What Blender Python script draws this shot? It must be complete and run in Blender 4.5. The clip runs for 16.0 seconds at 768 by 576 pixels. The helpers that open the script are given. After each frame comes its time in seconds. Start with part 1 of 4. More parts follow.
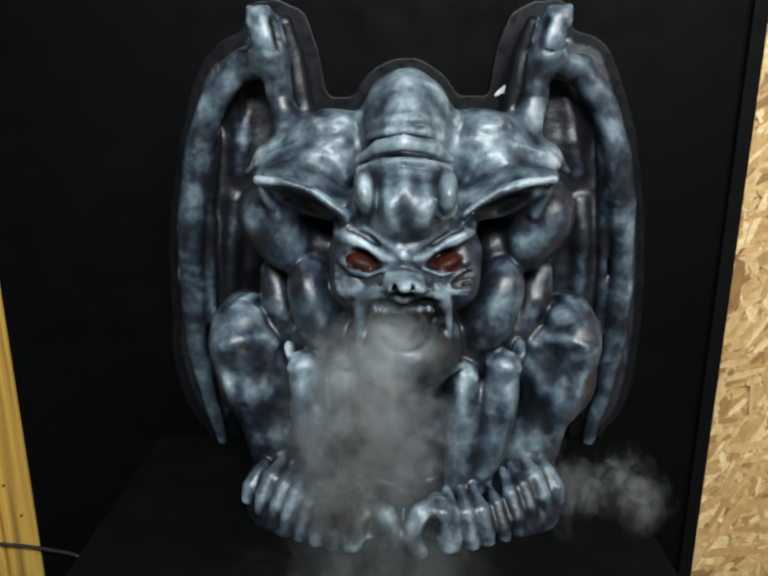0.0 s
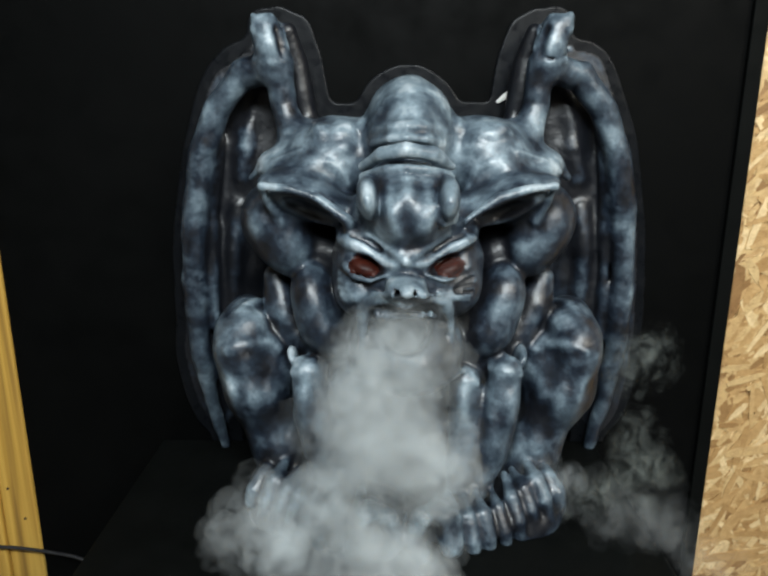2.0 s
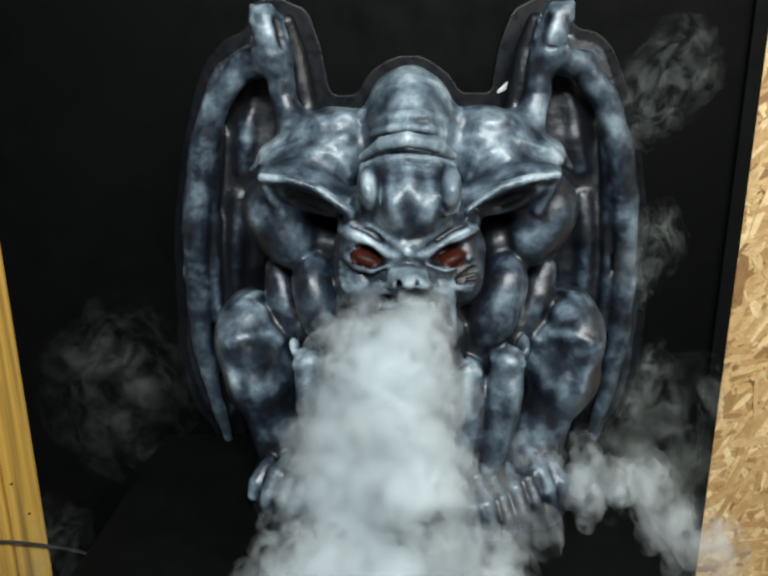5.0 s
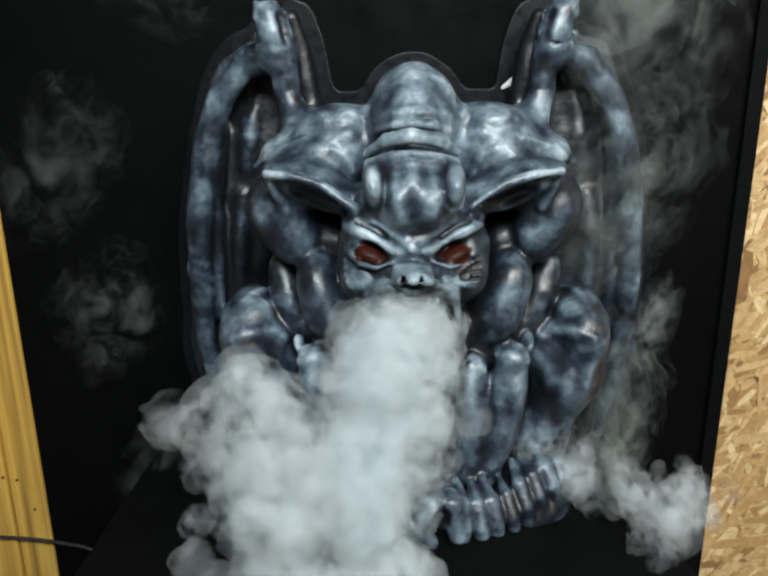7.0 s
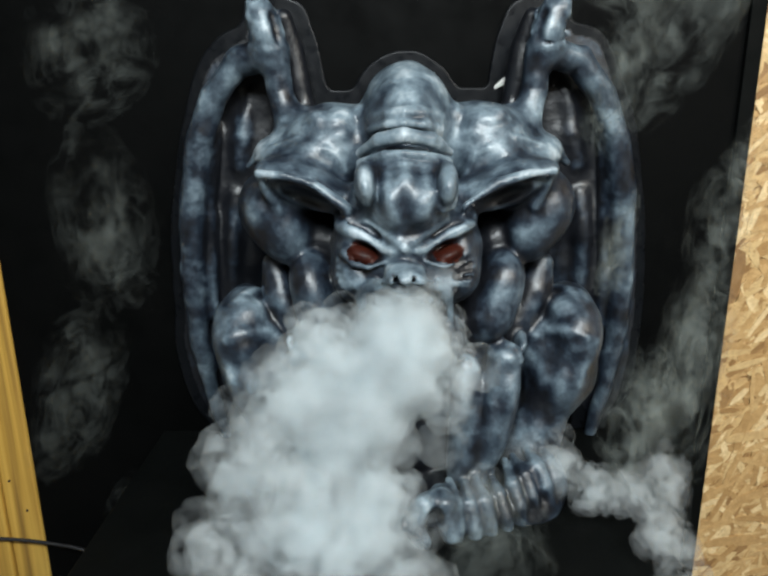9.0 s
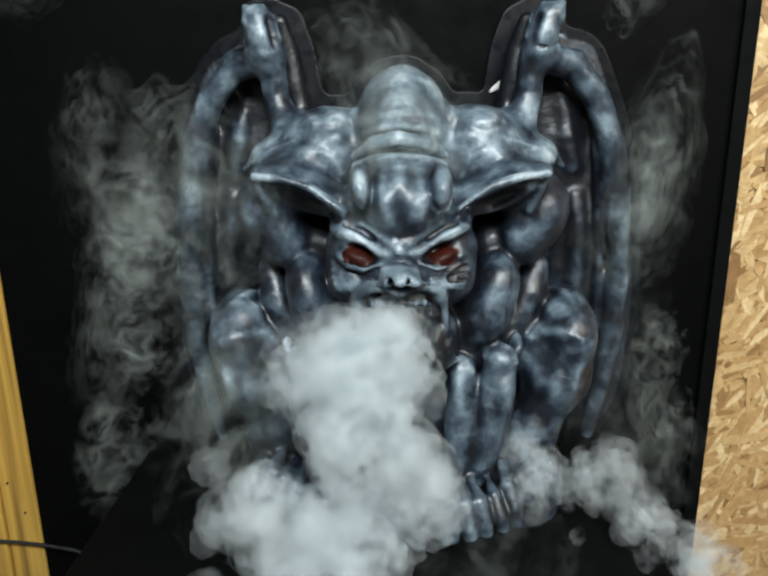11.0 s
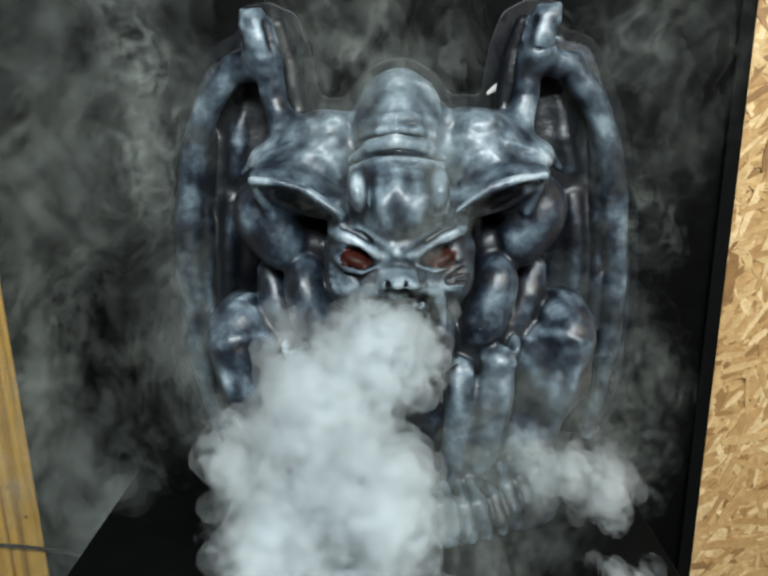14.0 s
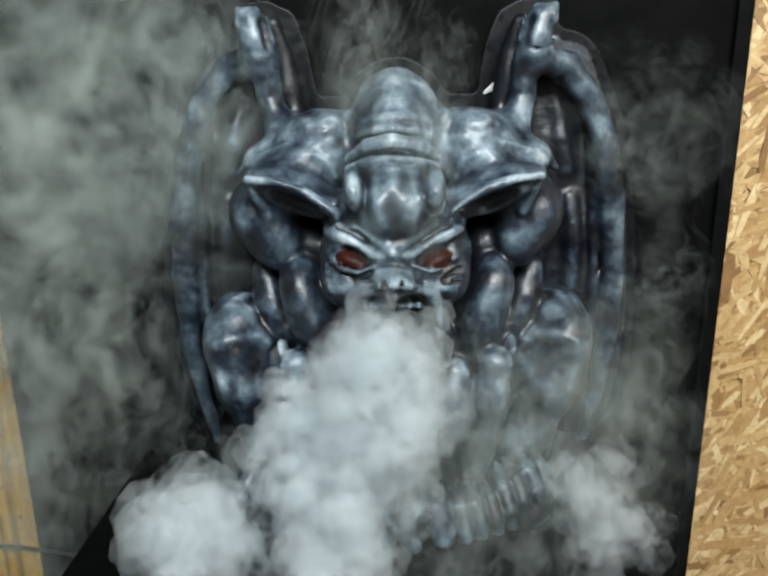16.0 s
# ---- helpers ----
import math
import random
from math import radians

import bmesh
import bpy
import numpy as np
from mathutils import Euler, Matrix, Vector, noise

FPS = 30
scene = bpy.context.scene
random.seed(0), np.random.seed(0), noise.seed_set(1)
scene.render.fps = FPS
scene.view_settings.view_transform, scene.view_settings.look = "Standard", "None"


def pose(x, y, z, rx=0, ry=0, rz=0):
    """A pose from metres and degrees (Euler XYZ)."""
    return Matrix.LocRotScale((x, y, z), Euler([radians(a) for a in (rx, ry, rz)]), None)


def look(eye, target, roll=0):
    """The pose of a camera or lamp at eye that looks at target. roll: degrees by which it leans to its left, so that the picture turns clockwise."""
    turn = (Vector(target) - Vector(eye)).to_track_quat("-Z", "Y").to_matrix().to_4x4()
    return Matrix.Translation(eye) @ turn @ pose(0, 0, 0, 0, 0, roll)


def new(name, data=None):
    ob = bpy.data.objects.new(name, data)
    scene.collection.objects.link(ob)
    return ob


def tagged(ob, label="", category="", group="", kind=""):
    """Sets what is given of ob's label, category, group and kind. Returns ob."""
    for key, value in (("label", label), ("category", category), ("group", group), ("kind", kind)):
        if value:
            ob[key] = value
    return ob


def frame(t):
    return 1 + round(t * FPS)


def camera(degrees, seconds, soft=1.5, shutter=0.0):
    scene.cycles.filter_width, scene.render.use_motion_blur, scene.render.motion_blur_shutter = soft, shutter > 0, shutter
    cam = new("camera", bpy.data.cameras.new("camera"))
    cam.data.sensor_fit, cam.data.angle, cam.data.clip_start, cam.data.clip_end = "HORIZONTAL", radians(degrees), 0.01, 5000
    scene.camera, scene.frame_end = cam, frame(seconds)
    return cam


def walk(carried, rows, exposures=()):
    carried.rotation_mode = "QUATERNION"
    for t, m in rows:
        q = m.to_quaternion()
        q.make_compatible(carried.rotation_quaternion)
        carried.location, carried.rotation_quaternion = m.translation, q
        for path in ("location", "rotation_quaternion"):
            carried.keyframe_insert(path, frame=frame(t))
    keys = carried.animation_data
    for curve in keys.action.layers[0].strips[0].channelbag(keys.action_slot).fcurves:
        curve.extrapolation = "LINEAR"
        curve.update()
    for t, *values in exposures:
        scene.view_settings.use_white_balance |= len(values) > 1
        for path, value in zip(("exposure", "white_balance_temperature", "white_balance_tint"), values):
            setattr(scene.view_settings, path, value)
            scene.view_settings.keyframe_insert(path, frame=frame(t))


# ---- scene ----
cam = camera(60, 16.0, soft=2.6)
PATH = [
    (0, 0.0000, -1.0822, 1.4501, 75.005, -0.001, 0.005),
    (0.5, 0.0007, -1.0854, 1.4518, 75.118, -0.010, 0.104),
    (1, 0.0023, -1.0896, 1.4518, 75.283, 0.028, 0.152),
    (1.5, 0.0031, -1.0900, 1.4523, 75.271, 0.025, 0.203),
    (2, -0.0016, -1.0884, 1.4550, 75.270, -0.048, 0.129),
    (2.5, -0.0002, -1.0883, 1.4563, 75.220, 0.177, 0.250),
    (3, -0.0013, -1.0881, 1.4541, 75.232, 0.271, 0.202),
    (3.5, -0.0002, -1.0897, 1.4556, 75.029, 0.213, 0.304),
    (4, 0.0011, -1.0875, 1.4496, 75.119, 0.266, 0.214),
    (6.5, -0.0044, -1.0872, 1.4459, 74.705, 0.617, 0.324),
    (7, -0.0033, -1.0881, 1.4469, 74.690, 0.542, 0.396),
    (7.5, 0.0001, -1.0871, 1.4462, 74.708, 0.676, 0.374),
    (8, 0.0003, -1.0856, 1.4450, 74.694, 0.618, 0.227),
    (8.5, 0.0019, -1.0869, 1.4457, 74.653, 0.615, 0.144),
    (9, 0.0003, -1.0870, 1.4469, 74.640, 0.517, 0.007),
    (11.5, 0.0086, -1.0928, 1.4461, 75.004, 0.593, 0.073),
    (12, 0.0078, -1.0916, 1.4474, 74.982, 0.619, 0.008),
    (12.5, 0.0106, -1.0925, 1.4475, 75.014, 0.716, 0.130),
    (13, 0.0112, -1.0927, 1.4471, 75.071, 0.783, 0.114),
    (13.5, 0.0114, -1.0939, 1.4472, 75.097, 0.792, 0.127),
    (14, 0.0109, -1.0936, 1.4480, 75.099, 0.887, 0.031),
    (14.5, 0.0136, -1.0921, 1.4480, 75.193, 0.890, 0.036),
    (15, 0.0114, -1.0917, 1.4478, 75.228, 0.865, -0.168),
    (15.5, 0.0137, -1.0934, 1.4491, 75.034, 0.766, 0.087),
    (16, 0.0133, -1.0906, 1.4475, 75.063, 0.774, -0.141),
]
walk(cam, [(t, pose(*p)) for t, *p in PATH])

# ---- light ----
scene.cycles.transparent_max_bounces = 96
world = bpy.data.worlds.new("room_air")
scene.world = world
world.use_nodes = True
world.node_tree.nodes["Background"].inputs[0].default_value = (0.5, 0.55, 0.6, 1)
world.node_tree.nodes["Background"].inputs[1].default_value = 0.02


def tube_lamp(name, eye, target, sx, sy, watts, colour):
    data = bpy.data.lights.new(name, "AREA")
    data.shape, data.size, data.size_y = "RECTANGLE", sx, sy
    data.energy, data.color = watts, colour
    ob = new(name, data)
    ob.matrix_world = look(eye, target)
    return ob


tube_lamp("ceiling_lamp", (0.1, -1.9, 2.6), (0.05, -0.3, 1.1), 1.2, 0.3, 64, (0.9, 0.98, 1.0))
tube_lamp("side_lamp", (1.5, -1.9, 2.5), (0.1, 0.0, 1.2), 1.6, 0.5, 36, (1.0, 0.96, 0.86))
scene.view_settings.exposure = 0.0


# ---- materials ----
def material(name):
    m = bpy.data.materials.new(name)
    m.use_nodes = True
    t = m.node_tree
    return m, t, t.nodes["Principled BSDF"]


def node(t, kind, **sets):
    n = t.nodes.new(kind)
    for key, value in sets.items():
        n.inputs[key.replace("_", " ")].default_value = value
    return n


def noise_at(t, scale, detail=4.0, rough=0.55, distortion=0.0, coord="Object", stretch=None):
    c = t.nodes.new("ShaderNodeTexCoord")
    n = node(t, "ShaderNodeTexNoise", Scale=scale, Detail=detail, Roughness=rough, Distortion=distortion)
    out = c.outputs[coord]
    if stretch:
        mp = node(t, "ShaderNodeMapping", Scale=stretch)
        t.links.new(out, mp.inputs["Vector"])
        out = mp.outputs["Vector"]
    t.links.new(out, n.inputs["Vector"])
    return n.outputs["Fac"]


def ramp(t, fac, stops):
    r = t.nodes.new("ShaderNodeValToRGB")
    while len(r.color_ramp.elements) < len(stops):
        r.color_ramp.elements.new(0.5)
    for e, (pos, col) in zip(r.color_ramp.elements, stops):
        e.position = pos
        e.color = (*col, 1) if isinstance(col, tuple) else (col, col, col, 1)
    t.links.new(fac, r.inputs["Fac"])
    return r.outputs["Color"]


def maths(t, op, a, b=None, clamp=False):
    n = t.nodes.new("ShaderNodeMath")
    n.operation, n.use_clamp = op, clamp
    for i, v in enumerate((a, b)):
        if v is None:
            continue
        if isinstance(v, (int, float)):
            n.inputs[i].default_value = v
        else:
            t.links.new(v, n.inputs[i])
    return n.outputs[0]


def bump(t, shader, height, strength, distance):
    b = node(t, "ShaderNodeBump", Strength=strength, Distance=distance)
    t.links.new(height, b.inputs["Height"])
    t.links.new(b.outputs["Normal"], shader.inputs["Normal"])


def plain(name, dark, light, scale, rough, bumps=0.3, stretch=None, distance=0.002, gloss=0.5):
    m, t, s = material(name)
    s.inputs["Specular IOR Level"].default_value = gloss
    n = noise_at(t, scale, 6, 0.6, stretch=stretch)
    t.links.new(ramp(t, n, [(0.3, dark), (0.7, light)]), s.inputs["Base Color"])
    r = noise_at(t, scale * 6, 3)
    t.links.new(ramp(t, r, [(0.3, max(0.05, rough - 0.12)), (0.7, min(1.0, rough + 0.12))]), s.inputs["Roughness"])
    bump(t, s, noise_at(t, scale * 9, 4, stretch=stretch), bumps, distance)
    return m


BLACK_BOARD = plain("black_painted_board", (0.0009, 0.0011, 0.0011), (0.002, 0.0022, 0.0022), 3, 0.6, 0.25, gloss=0.05)
BLACK_CLOTH = plain("black_box_paint", (0.0016, 0.002, 0.0019), (0.0032, 0.0038, 0.0036), 5, 0.7, 0.3, gloss=0.06)
CONCRETE = plain("concrete", (0.2, 0.2, 0.19), (0.32, 0.31, 0.3), 2, 0.85)
DRYWALL = plain("unpainted_drywall", (0.2, 0.195, 0.18), (0.28, 0.27, 0.25), 1.5, 0.9, 0.1)
RUBBER = plain("cable_sheath", (0.012, 0.012, 0.014), (0.02, 0.02, 0.022), 30, 0.35, 0.1)
# white of the sliver that stands in for light seen through a gap
GAP_LIGHT = plain("gap_light_white", (0.7, 0.7, 0.66), (0.85, 0.85, 0.82), 20, 0.7, 0.1)


def lumber():
    m, t, s = material("pine_lumber")
    broad = noise_at(t, 1.0, 3, 0.5, 0.4, stretch=(42, 42, 1.1))
    fine = noise_at(t, 1.0, 5, 0.6, 0.2, stretch=(240, 240, 4))
    col = ramp(t, broad, [(0.3, (0.27, 0.15, 0.03)), (0.46, (0.48, 0.28, 0.05)), (0.6, (0.6, 0.37, 0.075)), (0.75, (0.36, 0.24, 0.08))])
    mix = t.nodes.new("ShaderNodeMixRGB")
    mix.blend_type, mix.inputs[0].default_value = "MULTIPLY", 0.7
    t.links.new(col, mix.inputs[1])
    t.links.new(ramp(t, fine, [(0.3, (0.82, 0.78, 0.7)), (0.62, (1, 1, 1))]), mix.inputs[2])
    t.links.new(mix.outputs[0], s.inputs["Base Color"])
    s.inputs["Roughness"].default_value = 0.6
    bump(t, s, fine, 0.3, 0.001)
    return m


PINE = lumber()
KNOT = plain("nail_hole", (0.03, 0.018, 0.01), (0.06, 0.035, 0.02), 60, 0.8)


def strand_board(name, single):
    m, t, s = material(name)
    g = t.nodes.new("ShaderNodeObjectInfo" if single else "ShaderNodeNewGeometry")
    col = ramp(t, g.outputs["Random" if single else "Random Per Island"], [(0.0, (0.24, 0.125, 0.045)), (0.12, (0.4, 0.235, 0.09)), (0.45, (0.52, 0.33, 0.14)),
                                                  (0.8, (0.6, 0.42, 0.2)), (1.0, (0.74, 0.56, 0.31))])
    fine = noise_at(t, 1.0, 4, 0.6, 0.3, stretch=(60, 60, 60))
    grain = noise_at(t, 1.0, 5, 0.65, 0.2, stretch=(140, 140, 420))
    mix = t.nodes.new("ShaderNodeMixRGB")
    mix.blend_type, mix.inputs[0].default_value = "MULTIPLY", 0.6
    t.links.new(col, mix.inputs[1])
    both = maths(t, "ADD", maths(t, "MULTIPLY", fine, 0.5), maths(t, "MULTIPLY", grain, 0.5))
    t.links.new(ramp(t, both, [(0.36, (0.5, 0.42, 0.34)), (0.56, (1, 1, 1))]), mix.inputs[2])
    t.links.new(mix.outputs[0], s.inputs["Base Color"])
    s.inputs["Roughness"].default_value = 0.55
    bump(t, s, grain, 0.35, 0.0008)
    return m


STRANDS = strand_board("wood_strands", False)
STRAND = strand_board("wood_strand", True)
RESIN = plain("pressed_wood_core", (0.16, 0.09, 0.035), (0.42, 0.27, 0.11), 45, 0.7)


def shaded_stone_paint():
    """Black plastic airbrushed and dry-brushed in slate grey; crease shade is put into the tone too."""
    m, t, s = material("slate_grey_airbrushed_plastic_with_shade")
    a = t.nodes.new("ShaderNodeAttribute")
    a.attribute_name = "paint_shade"
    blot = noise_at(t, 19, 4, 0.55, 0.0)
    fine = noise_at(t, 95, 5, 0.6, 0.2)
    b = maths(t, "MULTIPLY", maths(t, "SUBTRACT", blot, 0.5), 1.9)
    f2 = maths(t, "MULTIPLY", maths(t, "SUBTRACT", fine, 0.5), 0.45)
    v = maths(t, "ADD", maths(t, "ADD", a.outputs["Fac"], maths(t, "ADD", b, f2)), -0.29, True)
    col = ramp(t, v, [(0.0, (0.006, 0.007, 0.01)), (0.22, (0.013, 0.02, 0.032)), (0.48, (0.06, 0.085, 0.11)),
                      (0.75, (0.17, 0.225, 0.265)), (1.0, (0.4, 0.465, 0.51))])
    t.links.new(col, s.inputs["Base Color"])
    t.links.new(ramp(t, fine, [(0.3, 0.28), (0.7, 0.48)]), s.inputs["Roughness"])
    s.inputs["Specular IOR Level"].default_value = 0.6
    s.inputs["Coat Weight"].default_value = 0.12
    s.inputs["Coat Roughness"].default_value = 0.25
    bump(t, s, noise_at(t, 55, 5, 0.6), 0.5, 0.0035)
    return m


STONE = shaded_stone_paint()
PLASTIC = plain("black_sheet_plastic", (0.003, 0.0036, 0.0045), (0.006, 0.007, 0.009), 12, 0.35, 0.15, gloss=0.16)
RED = plain("red_glass_eye", (0.012, 0.002, 0.0015), (0.045, 0.008, 0.0035), 40, 0.5, 0.1, gloss=0.2)


def smoke_stuff(name, scale, low, high, warp, tint, detail):
    """Fog: thin sheets that let most of the light through, torn by noise."""
    m, t, s = material(name)
    t.nodes.remove(s)
    out = t.nodes["Material Output"]
    info = t.nodes.new("ShaderNodeObjectInfo")
    dens = t.nodes.new("ShaderNodeAttribute")
    dens.attribute_name = "thickness"
    c = t.nodes.new("ShaderNodeTexCoord")
    shift = node(t, "ShaderNodeMapping")
    seed = t.nodes.new("ShaderNodeCombineXYZ")
    for i in range(3):
        t.links.new(maths(t, "MULTIPLY", info.outputs["Random"], 17.0 + 23 * i), seed.inputs[i])
    t.links.new(c.outputs["Object"], shift.inputs["Vector"])
    t.links.new(seed.outputs[0], shift.inputs["Location"])
    n = node(t, "ShaderNodeTexNoise", Scale=scale, Detail=detail, Roughness=0.5, Distortion=warp)
    t.links.new(shift.outputs[0], n.inputs["Vector"])
    torn = node(t, "ShaderNodeMapRange", From_Min=low, From_Max=high)
    torn.interpolation_type = "SMOOTHSTEP"
    t.links.new(n.outputs["Fac"], torn.inputs["Value"])
    alpha = maths(t, "MULTIPLY", maths(t, "MULTIPLY", torn.outputs[0], dens.outputs["Fac"]), info.outputs["Alpha"], True)
    dif = node(t, "ShaderNodeBsdfDiffuse", Color=(*tint, 1))
    tra = node(t, "ShaderNodeBsdfTranslucent", Color=(*tint, 1))
    body = node(t, "ShaderNodeMixShader", Fac=0.5)
    t.links.new(dif.outputs[0], body.inputs[1])
    t.links.new(tra.outputs[0], body.inputs[2])
    clear = t.nodes.new("ShaderNodeBsdfTransparent")
    mix = t.nodes.new("ShaderNodeMixShader")
    t.links.new(alpha, mix.inputs[0])
    t.links.new(clear.outputs[0], mix.inputs[1])
    t.links.new(body.outputs[0], mix.inputs[2])
    t.links.new(mix.outputs[0], out.inputs["Surface"])
    return m


FOG = smoke_stuff("dense_white_fog", 1.9, 0.36, 0.64, 0.8, (0.82, 0.88, 0.905), 4.5)
HAZE = smoke_stuff("thin_grey_fog", 1.7, 0.45, 0.73, 1.5, (0.76, 0.85, 0.81), 4.5)


# ---- building helpers ----
def mesh_of(name, bm, mats):
    me = bpy.data.meshes.new(name)
    bm.to_mesh(me)
    bm.free()
    for m in mats if isinstance(mats, (list, tuple)) else [mats]:
        me.materials.append(m)
    return me


def box(bm, x0, x1, y0, y1, z0, z1, bevel=0.0):
    r = bmesh.ops.create_cube(bm, size=1.0)
    bmesh.ops.transform(bm, verts=r["verts"], matrix=Matrix.Translation(((x0 + x1) / 2, (y0 + y1) / 2, (z0 + z1) / 2))
                        @ Matrix.Diagonal((x1 - x0, y1 - y0, z1 - z0, 1)))
    if bevel:
        edges = list({e for v in r["verts"] for e in v.link_edges})
        bmesh.ops.bevel(bm, geom=edges, offset=bevel, segments=2, affect="EDGES", profile=0.5)


def part(name, bm, mat, parent=None, label=""):
    ob = new(name, mesh_of(name, bm, mat))
    if parent:
        ob.parent = parent
    if label:
        ob["label"] = label
    return ob


def slab(name, dims, mat, label, category, kind="structure", bevel=0.0):
    bm = bmesh.new()
    box(bm, *dims, bevel)
    return tagged(part(name, bm, mat), label, category, kind=kind)


# ---- the room ----
FLOOR, TOP, SHELF = 0.0, 2.72, 0.887
LEFT, RIGHT = -0.646, 0.581     # edges of the black board
slab("floor", (-2.6, 2.6, -3.6, 1.0, -0.1, FLOOR), CONCRETE, "grey concrete workshop floor", "floor")
slab("ceiling", (-2.6, 2.6, -3.6, 1.0, TOP, TOP + 0.1), DRYWALL, "plain drywall ceiling over the workshop", "ceiling")
slab("wall_south", (-2.6, 2.6, -3.7, -3.6, FLOOR, TOP), DRYWALL, "plain unpainted drywall wall", "wall")
slab("wall_north", (-2.6, 2.6, 1.0, 1.1, FLOOR, TOP), DRYWALL, "plain drywall wall behind the black board", "wall")
slab("wall_west", (-2.7, -2.6, -3.6, 1.0, FLOOR, TOP), DRYWALL, "plain unpainted drywall side wall", "wall")
slab("wall_east", (2.6, 2.7, -3.6, 1.0, FLOOR, TOP), DRYWALL, "plain unpainted drywall side wall", "wall")
slab("wall_west_boarding", (-2.6, -0.742, 0.012, 0.03, FLOOR, TOP), RESIN, "bare pressed wood boarding beside the studs", "wall")


def black_board():
    """A full sheet of plywood painted black, with a hole for the fog at the mouth."""
    hx, hz, h = 0.037, 1.095, 0.055
    bm = bmesh.new()
    box(bm, LEFT, RIGHT, 0.0, 0.012, FLOOR, hz - h)
    box(bm, LEFT, RIGHT, 0.0, 0.012, hz + h, 2.44)
    box(bm, LEFT, hx - h, 0.0, 0.012, hz - h, hz + h)
    box(bm, hx + h, RIGHT, 0.0, 0.012, hz - h, hz + h)
    board = tagged(part("backing_board", bm, BLACK_BOARD), "black painted plywood sheet standing behind the gargoyle", "board")
    bm = bmesh.new()
    box(bm, RIGHT - 0.025, RIGHT - 0.0005, -0.009, -0.0005, FLOOR, 2.44, 0.002)
    part("edge_strip", bm, BLACK_CLOTH, board, "narrow black batten along the edge")
    return board


black_board()


def strand_wall():
    """Oriented strand board: a core with overlapping flakes lying on its face."""
    x0, x1 = RIGHT + 0.001, 2.6
    core = slab("wall_strand_board", (x0, x1, 0.006, 0.018, FLOOR, TOP), RESIN, "oriented strand board wall with coarse golden flakes", "wall")
    rng = random.Random(5)
    verts, faces = [], []

    def flake(x, z, y):
        length, width = rng.uniform(0.03, 0.1), rng.uniform(0.006, 0.024)
        a = rng.gauss(0.9, 0.75)
        ca, sa = math.cos(a), math.sin(a)
        lo = [(-1, rng.uniform(-0.9, -0.3)), (-0.3, rng.uniform(-1, -0.7)), (0.4, rng.uniform(-1.1, -0.7)), (1, rng.uniform(-0.6, -0.1)),
              (0.85, rng.uniform(0.2, 0.9)), (0.1, rng.uniform(0.7, 1.1)), (-0.6, rng.uniform(0.7, 1.0)), (-1.05, rng.uniform(0.0, 0.5))]
        tip, side = rng.gauss(0, 0.0004), rng.gauss(0, 0.0004)
        b = len(verts)
        top = []
        for u, v in lo:
            px, pz = u * length / 2, v * width / 2
            gx = max(x0, x + px * ca - pz * sa)
            top.append((gx, y + tip * u + side * v, z + px * sa + pz * ca))
        verts.extend(top)
        verts.extend((gx, 0.0065, gz) for gx, gy, gz in top)
        faces.append(tuple(b + i for i in range(8)))
        for i in range(8):
            j = (i + 1) % 8
            faces.append((b + j, b + i, b + 8 + i, b + 8 + j))

    for i in range(3400):
        flake(rng.uniform(x0 - 0.01, x0 + 0.33), rng.uniform(0.45, 1.8), 0.0058 - 0.004 * i / 3400 - rng.uniform(0, 0.0006))
    me = bpy.data.meshes.new("strands")
    me.from_pydata(verts, [], faces)
    me.materials.append(STRANDS)
    ob = new("strands", me)
    ob.parent = core
    tagged(ob, "flat golden and brown wood flakes", kind="stuff")
    # the topmost flakes, each a piece of its own
    shapes = []
    for n in range(9):
        length, width = rng.uniform(0.035, 0.1), rng.uniform(0.008, 0.022)
        rim = [(-1, rng.uniform(-0.9, -0.3)), (-0.3, rng.uniform(-1, -0.7)), (0.4, rng.uniform(-1.1, -0.7)), (1, rng.uniform(-0.6, -0.1)),
               (0.85, rng.uniform(0.2, 0.9)), (0.1, rng.uniform(0.7, 1.1)), (-0.6, rng.uniform(0.7, 1.0)), (-1.05, rng.uniform(0.0, 0.5))]
        top = [(u * length / 2, 0.0, v * width / 2) for u, v in rim]
        one = bpy.data.meshes.new("strand")
        one.from_pydata(top + [(x, 0.003, z) for x, y, z in top], [], [tuple(range(8))] + [((i + 1) % 8, i, 8 + i, 8 + (i + 1) % 8) for i in range(8)])
        one.materials.append(STRAND)
        shapes.append((one, length))
    for i in range(240):
        one, length = rng.choice(shapes)
        a = rng.gauss(50, 42)
        reach = length / 2 * abs(math.cos(radians(a))) + 0.012
        piece = new("strand", one)
        piece.parent = core
        piece.matrix_basis = pose(rng.uniform(x0 + reach, x0 + 0.24), 0.0014 - rng.uniform(0, 0.0009), rng.uniform(0.55, 1.75), 0, -a, rng.gauss(0, 0.8))


strand_wall()


def stud(name, x0, x1, y0, y1, label, holes=()):
    bm = bmesh.new()
    box(bm, x0, x1, y0, y1, FLOOR, 2.44, 0.004)
    post = tagged(part(name, bm, PINE), label, "stud")
    for x, z in holes:
        bm = bmesh.new()
        bmesh.ops.create_cone(bm, cap_ends=True, segments=12, radius1=0.0026, radius2=0.0022, depth=0.003)
        bmesh.ops.transform(bm, verts=bm.verts, matrix=pose(x, y0 - 0.0005, z, 90))
        part("nail_head", bm, KNOT, post, "dark sunken nail head")
    return post


